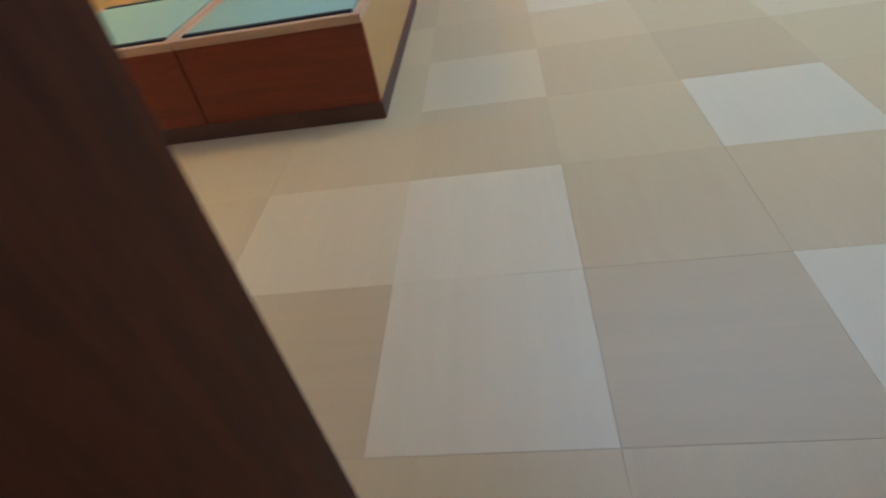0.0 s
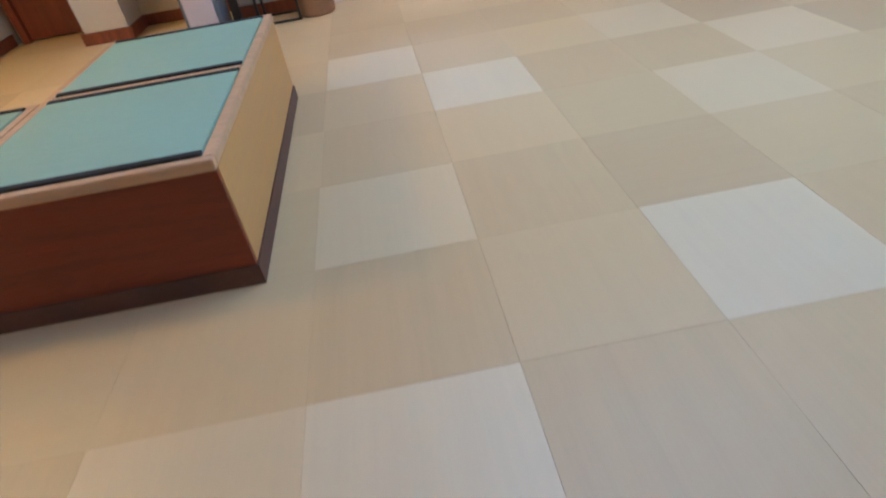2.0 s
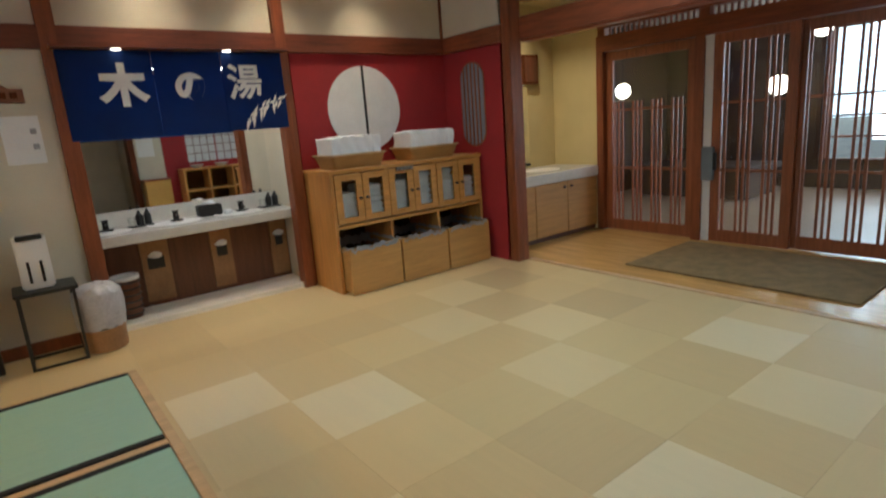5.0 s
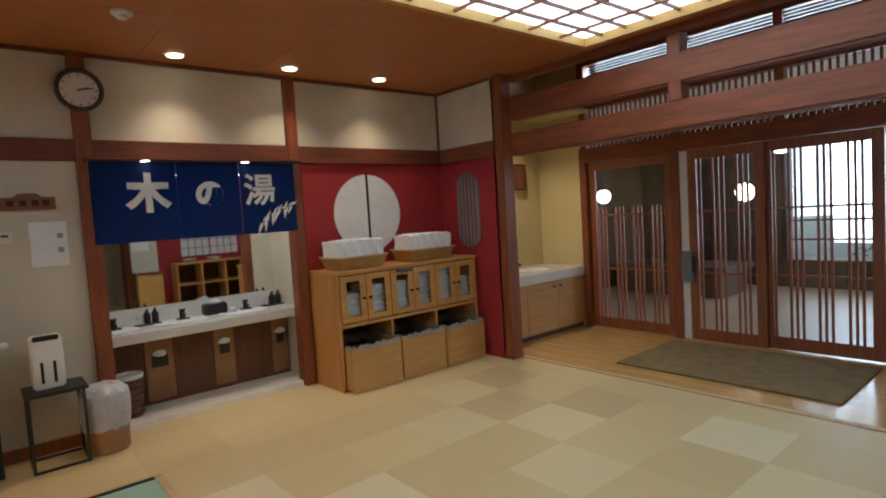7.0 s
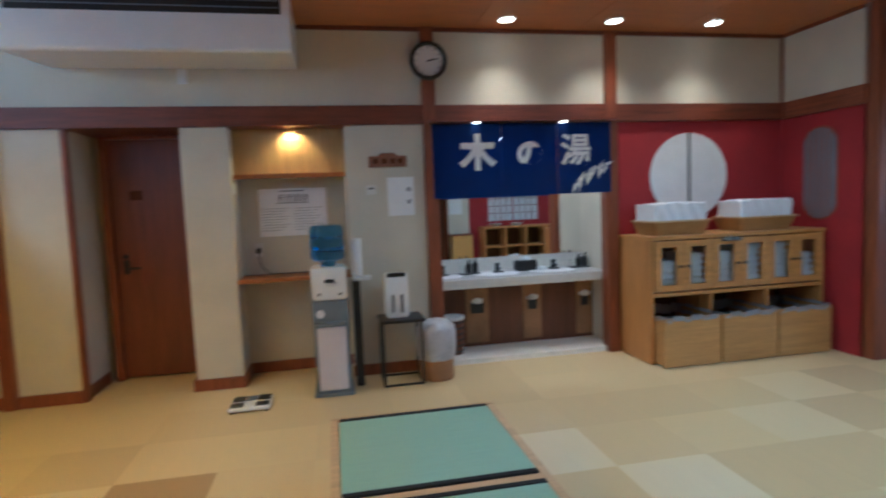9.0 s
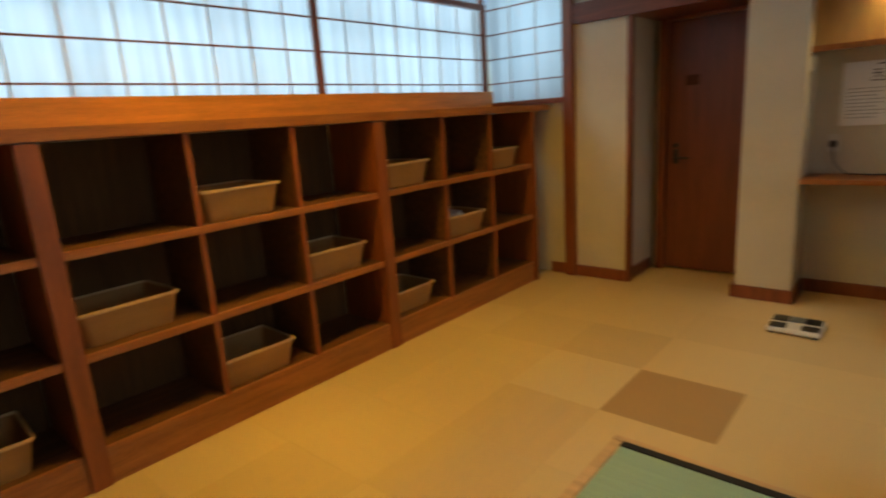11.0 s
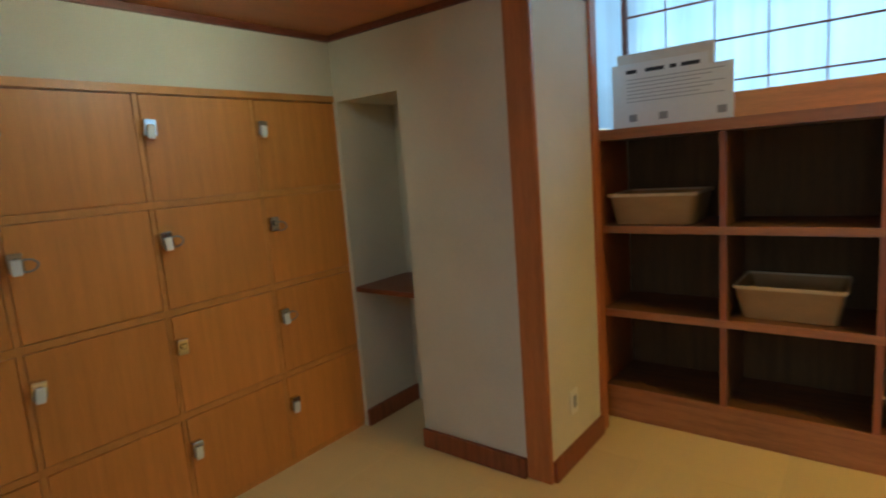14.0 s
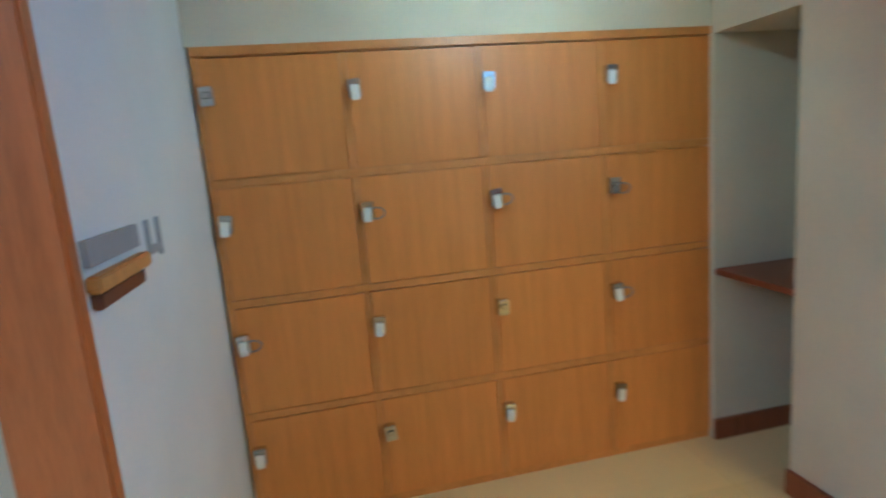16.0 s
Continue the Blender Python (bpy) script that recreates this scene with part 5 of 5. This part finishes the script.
part("tap_bar", box((-0.79, -0.72, 3.07, 3.095, 0.85, 0.875)), M_PLASTIC_K, co, "black display strip", 0.004)
for x in (-0.83, -0.68):
    part("tap", box((x - 0.01, x + 0.01, 3.075, 3.095, 0.755, 0.775)), M_PLASTIC_K, co, "black tap", 0.004)
part("foot", box((-0.90, -0.61, 3.085, 3.43, 0, 0.025)), M_PLASTIC_G, co, "", 0.005)
part("bottle", lathe([(0.05, 0.955), (0.06, 0.985), (0.12, 1.01), (0.128, 1.03), (0.128, 1.07), (0.118, 1.08), (0.128, 1.09), (0.128, 1.15), (0.118, 1.16), (0.128, 1.17), (0.128, 1.23), (0.11, 1.262), (0.05, 1.27)], 32, -0.755, 3.255), M_WATER, co, "blue water bottle", smooth=True)
cu = thing("cup_dispenser", -0.54, 3.3, 0.0, "white cup tube on a dark stand beside the cooler", "cup dispenser")
part("tube", lathe([(0.035, 0.87), (0.038, 0.88), (0.038, 1.14), (0.033, 1.15)], 20, -0.54, 3.27), M_PLASTIC_W, cu, smooth=True)
part("tray", box((-0.575, -0.44, 3.2, 3.32, 0.835, 0.86)), M_PLASTIC_W, cu, "", 0.006)
part("stand", box((-0.585, -0.525, 3.28, 3.33, 0.0, 0.835)), M_STEEL, cu, "dark stand", 0.004)
sc = thing("bathroom_scale", -1.345, 3.06, 0, "black and white bathroom scale on the floor", "scale")
part("platform", box((-1.485, -1.205, 2.935, 3.20, 0.012, 0.038)), M_PLASTIC_W, sc, "", 0.008)
part("footplate", box((-1.475, -1.385, 3.075, 3.185, 0.038, 0.043)), M_PLASTIC_K, sc, "black foot pad", 0.003)
part("footplate", box((-1.305, -1.215, 3.075, 3.185, 0.038, 0.043)), M_PLASTIC_K, sc, "black foot pad", 0.003)
part("footplate", box((-1.475, -1.385, 2.955, 3.045, 0.038, 0.043)), M_PLASTIC_K, sc, "black foot pad", 0.003)
part("footplate", box((-1.305, -1.215, 2.955, 3.045, 0.038, 0.043)), M_PLASTIC_K, sc, "black foot pad", 0.003)
part("display", box((-1.38, -1.31, 3.08, 3.18, 0.038, 0.044)), M_PLASTIC_G, sc, "grey display", 0.003)
for x in (-1.46, -1.23):
    for y in (2.96, 3.175):
        part("foot", tube(0.012, 0.012, 0, 0.013, x, y, 12), M_PLASTIC_K, sc)
tt = thing("side_table", -0.22, 3.32, 0, "small black steel side table", "table")
part("tabletop", box((-0.395, -0.045, 3.165, 3.48, 0.49, 0.515)), M_STEEL, tt, "", 0.004)
for x in (-0.375, -0.075):
    for y in (3.18, 3.46):
        part("leg", box((x - 0.009, x + 0.009, y - 0.009, y + 0.009, 0.0, 0.49)), M_STEEL, tt)
for x0, x1, y0, y1 in ((-0.366, -0.084, 3.172, 3.188), (-0.366, -0.084, 3.452, 3.468), (-0.383, -0.367, 3.189, 3.451), (-0.083, -0.067, 3.189, 3.451)):
    part("foot_rail", box((x0, x1, y0, y1, 0.0, 0.016)), M_STEEL, tt)
dp = thing("air_purifier", -0.245, 3.33, 0.515, "white table-top sanitiser unit with dark top", "dispenser")
bm = bmesh.new()
side = [(3.26, 0.516), (3.25, 0.72), (3.28, 0.86), (3.40, 0.86), (3.42, 0.516)]
L_, R_ = [bm.verts.new((-0.335, y, z)) for y, z in side], [bm.verts.new((-0.155, y, z)) for y, z in side]
bm.faces.new(L_)
bm.faces.new(R_[::-1])
for i in range(5):
    bm.faces.new((L_[i], L_[(i + 1) % 5], R_[(i + 1) % 5], R_[i]))
part("body", bm, M_PLASTIC_W, dp, "", 0.012, True)
part("top_opening", box((-0.315, -0.175, 3.265, 3.30, 0.835, 0.868)), M_PLASTIC_K, dp, "dark opening", 0.004)
for x in (-0.28, -0.21):
    part("groove", box((x - 0.008, x + 0.008, 3.246, 3.256, 0.56, 0.70)), M_PLASTIC_K, dp, "dark groove")
tr = thing("rubbish_bin", 0.055, 3.31, 0, "round tan rubbish bin with a clear bag over the rim", "bin")
part("body", lathe([(0.125, 0.0), (0.135, 0.01), (0.145, 0.40), (0.138, 0.40), (0.12, 0.02)], 32, 0.055, 3.31), M_TANBIN, tr, "", smooth=True)
bm = lathe([(0.146, 0.17), (0.156, 0.24), (0.160, 0.34), (0.152, 0.41), (0.118, 0.45), (0.06, 0.468), (0.015, 0.462)], 40, 0.055, 3.31)
for v in bm.verts:
    v.co.z += 0.009 * math.sin(v.co.x * 70 + v.co.y * 55)
part("bag", bm, M_BAG, tr, "crumpled clear bag", smooth=True)

bd = tagged(part("door_2", box((-2.50, -1.86, 4.105, 4.145, 0.012, 2.02)), M_DOOR, None, "red-brown wooden door, closed, in a recess", 0.003), "", "door", "", "structure")
part("handle", box((-2.445, -2.405, 4.09, 4.106, 0.90, 1.02)), M_STEEL, bd, "dark handle plate", 0.003)
part("lever", rod((-2.425, 4.06, 0.95), (-2.31, 4.06, 0.95), 0.009), M_STEEL, bd, "dark lever")
part("lever_stem", rod((-2.425, 4.10, 0.95), (-2.425, 4.055, 0.95), 0.009), M_STEEL, bd)
part("lock_knob", rod((-2.425, 4.10, 1.05), (-2.425, 4.085, 1.05), 0.02, 16), M_STEEL, bd)
part("door_plate", box((-2.36, -2.26, 4.098, 4.106, 1.52, 1.60)), M_DARKDOOR, bd, "dark door plate", 0.002)
setting("door_frame_recess", box((-2.56, -2.50, 4.05, 4.15, 0, 2.04), (-1.86, -1.812, 4.05, 4.15, 0, 2.04), (-2.615, -2.585, YN - 0.005, YN + 0.06, 0, BEAM0), (-2.50, -1.86, 4.05, 4.15, 2.02, 2.045)), M_POST, "dark wooden door frame", category="door frame")
setting("baseboard_recess", box((-2.62, -2.605, YN + 0.06, 4.05, 0, 0.09)), M_POST, "brown wooden baseboard", category="baseboard")

# ---- basin alcove and mat by the doors ----
av = thing("basin_cabinet", 4.35, 3.25, 0, "pale wooden basin cabinet with white counter in the alcove", "cabinet")
part("plinth", box((3.60, XL - 0.002, 3.0, 3.58, 0, 0.05)), M_BENCH_P, av)
part("carcass", box((3.60, XL - 0.002, 2.99, 3.595, 0.05, 0.64)), M_BIN, av)
for k in range(3):
    d = part("door", box((3.605 + k * 0.53, 4.128 + k * 0.53, 2.965, 2.988, 0.06, 0.63)), M_BIN, av, "pale wooden door", 0.003)
    part("knob", rod((3.66 + k * 0.53 if k != 1 else 4.6, 2.965, 0.57), (3.66 + k * 0.53 if k != 1 else 4.6, 2.945, 0.57), 0.014, 12), M_PLASTIC_K, d, "dark knob")
part("counter_top", box((3.59, XL - 0.003, 2.935, 3.598, 0.64, 0.755)), M_STONE, av, "white stone counter", 0.01)
bm = lathe([(0.21, 0.756), (0.22, 0.76), (0.21, 0.7625), (0.19, 0.758), (0.12, 0.757)], 36)
bm.transform(Matrix.Translation((4.55, 3.24, 0)) @ Matrix.Diagonal((1.1, 0.8, 1, 1)))
part("basin", bm, M_PLASTIC_W, av, "oval basin rim", smooth=True)
part("faucet", box((4.37, 4.43, 3.40, 3.45, 0.755, 0.86), (4.385, 4.415, 3.28, 3.41, 0.82, 0.85)), M_PLASTIC_K, av, "black faucet", 0.006)
tagged(part("alcove_mirror", box((3.62, 4.72, 3.588, 3.598, 0.86, 1.70)), M_MIRROR, None, "frameless wall mirror above the alcove basin"), "", "mirror")
wl = thing("wall_lamp_box", 4.0, 3.55, 1.66, "small brown wooden box on the alcove wall", "lamp")
part("case", box((4.05, 4.25, 3.52, 3.587, 1.66, 1.95)), M_SIGN, wl, "", 0.004)
sp_ = thing("soap_pump", 3.95, 3.3, 0.755, "small dark soap pump by the basin", "soap dispenser")
part("bottle", lathe([(0.028, 0.756), (0.03, 0.80), (0.012, 0.83), (0.012, 0.85)], 16, 3.95, 3.35), M_PLASTIC_K, sp_, smooth=True)
tagged(part("door_mat", box((3.96, 5.08, -0.03, 1.75, -0.003, 0.012)), M_MATBROWN, None, "olive-brown floor mat before the lattice doors", 0.003), "", "mat")

# ---- south wall things, seen in the mirror ----
sw2 = thing("window_5", 3.05, YS + 0.02, 0.95, "white paper lattice window in the red wall", "window")
sw2["kind"] = "structure"
for x0, x1 in ((2.52, 3.04), (3.07, 3.6)):
    part("paper", box((x0, x1, YS + 0.017, YS + 0.027, 0.98, 1.75)), M_WASHI, sw2, "white paper")
    for k in range(1, 4):
        part("bar", box((x0 + k * (x1 - x0) / 4 - 0.006, x0 + k * (x1 - x0) / 4 + 0.006, YS + 0.027, YS + 0.035, 0.98, 1.75)), M_BEAM_X, sw2)
    for k in range(1, 5):
        part("bar", box((x0, x1, YS + 0.027, YS + 0.034, 0.98 + k * 0.154 - 0.006, 0.98 + k * 0.154 + 0.006)), M_BEAM_X, sw2)
oc = thing("open_cabinet", 3.2, -1.75, 0, "open brown wooden cabinet against the red wall", "cabinet")
part("top", box((2.3, 4.1, -1.92, -1.5, 0.84, 0.87)), M_CABINET, oc, "", 0.003)
for x in (2.3, 2.74, 3.18, 3.62, 4.07):
    part("upright", box((x, x + 0.03, -1.92, -1.5, 0, 0.84)), M_CABINET_Z, oc)
for z in (0.05, 0.45):
    part("shelf", box((2.33, 4.07, -1.915, -1.51, z, z + 0.025)), M_CABINET, oc)
part("back", box((2.33, 4.07, -1.922, -1.916, 0, 0.84)), M_SHELF_IN, oc)
for x in (2.6, 3.05):
    bo = thing("white_bowl", x, -1.7, 0.87, "white bowl on the open cabinet", "bowl", "bowls on the cabinet")
    part("bowl", lathe([(0.05, 0.871), (0.12, 0.92), (0.13, 0.93), (0.118, 0.928), (0.04, 0.88)], 24, x, -1.7), M_PLASTIC_W, bo, smooth=True)
nt = thing("wall_notice", 1.82, YS, 1.15, "white paper notice by the entrance", "notice")
part("sheet", box((1.68, 1.96, YS + 0.001, YS + 0.006, 1.15, 1.5)), M_PRINT, nt)
lo = thing("low_cabinet", 1.85, -1.75, 0, "cream low cabinet by the entrance", "cabinet")
part("body", box((1.66, 2.08, -1.93, -1.6, 0, 0.72)), M_BENCH_L, lo, "", 0.004)
part("top", box((1.64, 2.10, -1.93, -1.58, 0.72, 0.745)), M_BENCH_D, lo, "", 0.003)

# ---- garden beyond the far window ----
for i, (x, y, s) in enumerate(((12.5, 0.9, 0.9), (13.5, -1.0, 1.2), (12.0, -2.4, 0.8), (15.0, 1.6, 1.4))):
    sh = thing("shrub", x, y, -0.1, "leafy green shrub in the garden", "shrub", "garden shrubs")
    bm = bmesh.new()
    rng = random.Random(i)
    for k in range(420):
        a, b, r = rng.uniform(0, 6.28), rng.uniform(0, 1.5), s * rng.uniform(0.4, 1.0) * (0.8 + 0.25 * math.sin(k))
        p = Vector((x + r * math.cos(a) * math.cos(b), y + r * math.sin(a) * math.cos(b), -0.05 + r * 1.3 * math.sin(b)))
        m = Matrix.Translation(p) @ Euler((rng.uniform(0, 3), rng.uniform(0, 3), rng.uniform(0, 3))).to_matrix().to_4x4()
        q = 0.06 + 0.05 * rng.random()
        bm.faces.new([bm.verts.new(m @ Vector(v)) for v in ((-q, 0, 0), (0, -q / 2.5, 0), (q, 0, 0), (0, q / 2.5, 0))])
    part("foliage", bm, M_GREEN, sh)

# ---- ochre wall plaque and ceiling sensor ----
pq = thing("wooden_wall_box", 4.75, 3.59, 1.73, "small brown wooden box on the ochre wall", "box")
part("body", box((4.635, 4.885, 3.55, 3.598, 1.73, 2.06)), M_DARKDOOR, pq, "", 0.004)
part("front_panel", box((4.66, 4.86, 3.545, 3.55, 1.755, 2.035)), M_APRON, pq, "", 0.002)
sd = thing("ceiling_sensor", 0.24, 2.57, ZC, "small round white sensor on the ceiling", "sensor")
part("base", lathe([(0.06, ZC), (0.06, ZC - 0.015), (0.045, ZC - 0.022), (0.0, ZC - 0.022)], 24, x=0.24, y=2.57), M_CARD, sd, "", smooth=True)
part("head", lathe([(0.03, ZC - 0.022), (0.034, ZC - 0.035), (0.02, ZC - 0.045), (0.0, ZC - 0.046)], 20, x=0.24, y=2.57), M_CARD, sd, "", smooth=True)

# ---- floor tiles ----
TX, TY, TP = 0.155, 0.007, 0.514
M_TILE_D = surface("straw_vinyl_brown", (0.42, 0.27, 0.12), 0.40, 0.03, 1.1, 0.012, grain=(0.9, 24, 2), rand=0.0, fine=7, span=(0.1, 0.9))
M_TILE_L = surface("straw_vinyl_pale", (0.69, 0.545, 0.305), 0.40, 0.03, 1.1, 0.012, grain=(24, 0.9, 2), rand=0.02, fine=7, span=(0.1, 0.9))
# (1, 2) has a bright floor reflection painted in as its pale tone
WHITE = {(0, -2), (0, -3), (2, -3), (-2, -3), (1, 2), (0, 3), (2, -1), (5, 0)}
PALE = {(0, 0), (3, 3), (4, 2), (3, 1), (-5, 3), (4, 4), (4, -1), (-1, -2)}
TAN = {(0, -1), (0, 1), (1, -2), (1, 0), (2, 2), (3, 2), (4, 0), (0, 5), (0, 6), (1, 4), (-5, 2), (-4, 5), (2, -2), (3, -1), (-2, -2), (1, -4), (-1, 2), (-4, 0)}
DEEP = {(4, 3), (5, 4), (1, -3), (5, 2), (2, 0), (-1, -3), (-5, 4)}
BROWN = {(-4, 3)}
M_TILE_W = surface("straw_vinyl_white", (0.72, 0.595, 0.37), 0.40, 0.03, 1.1, 0.012, grain=(24, 0.9, 2), rand=0.02, fine=7, span=(0.1, 0.9))
M_TILE_T = surface("straw_vinyl_tan", (0.615, 0.455, 0.23), 0.40, 0.045, 1.1, 0.012, grain=(24, 0.9, 2), rand=0.03, fine=7, span=(0.1, 0.9))
M_TILE_E = surface("straw_vinyl_deep", (0.575, 0.425, 0.22), 0.40, 0.045, 1.1, 0.012, grain=(0.9, 24, 2), rand=0.03, fine=7, span=(0.1, 0.9))
tile_cache = {}


def tile_mesh(w, d, material, kind):
    key = (round(w, 3), round(d, 3), kind)
    if key not in tile_cache:
        bm = box((-w / 2, w / 2, -d / 2, d / 2, -0.006, 0.0))
        top = [e for e in bm.edges if all(v.co.z > -0.001 for v in e.verts)]
        bmesh.ops.bevel(bm, geom=top, offset=0.0004, segments=1, affect="EDGES")
        tile_cache[key] = mesh_of("tile", bm, material)
    return tile_cache[key]


for i in range(-7, 7):
    for j in range(-6, 9):
        x0, x1, y0, y1 = TX + i * TP, TX + (i + 1) * TP, TY + j * TP, TY + (j + 1) * TP
        x0, x1, y0, y1 = max(x0, -3.36), min(x1, 3.60), max(y0, -2.9), min(y1, 4.1)
        if x1 - x0 < 0.02 or y1 - y0 < 0.02:
            continue
        if y1 < YS and not (x0 < -0.6 or 0.2 < x1 < 1.75):
            continue
        if y0 > YN + 0.08 and not (x1 > -2.65 and x0 < -0.6):
            continue
        if y1 > YN + 0.05 and x1 > 0.1:
            y1 = min(y1, YN + 0.05)
            if y1 - y0 < 0.02:
                continue
        kind = "white" if (i, j) in WHITE else "deep" if (i, j) in DEEP else "pale" if (i, j) in PALE else "brown" if (i, j) in BROWN else "tan" if (i, j) in TAN else "x" if (i + j) % 2 else "y"
        material = {"white": M_TILE_W, "deep": M_TILE_E, "pale": M_TILE_L, "brown": M_TILE_D, "tan": M_TILE_T, "x": M_TILE_X, "y": M_TILE_Y}[kind]
        o = new("tile", tile_mesh(x1 - x0 - 0.0006, y1 - y0 - 0.0006, material, kind))
        o.parent = floor
        o.location = ((x0 + x1) / 2, (y0 + y1) / 2, 0)
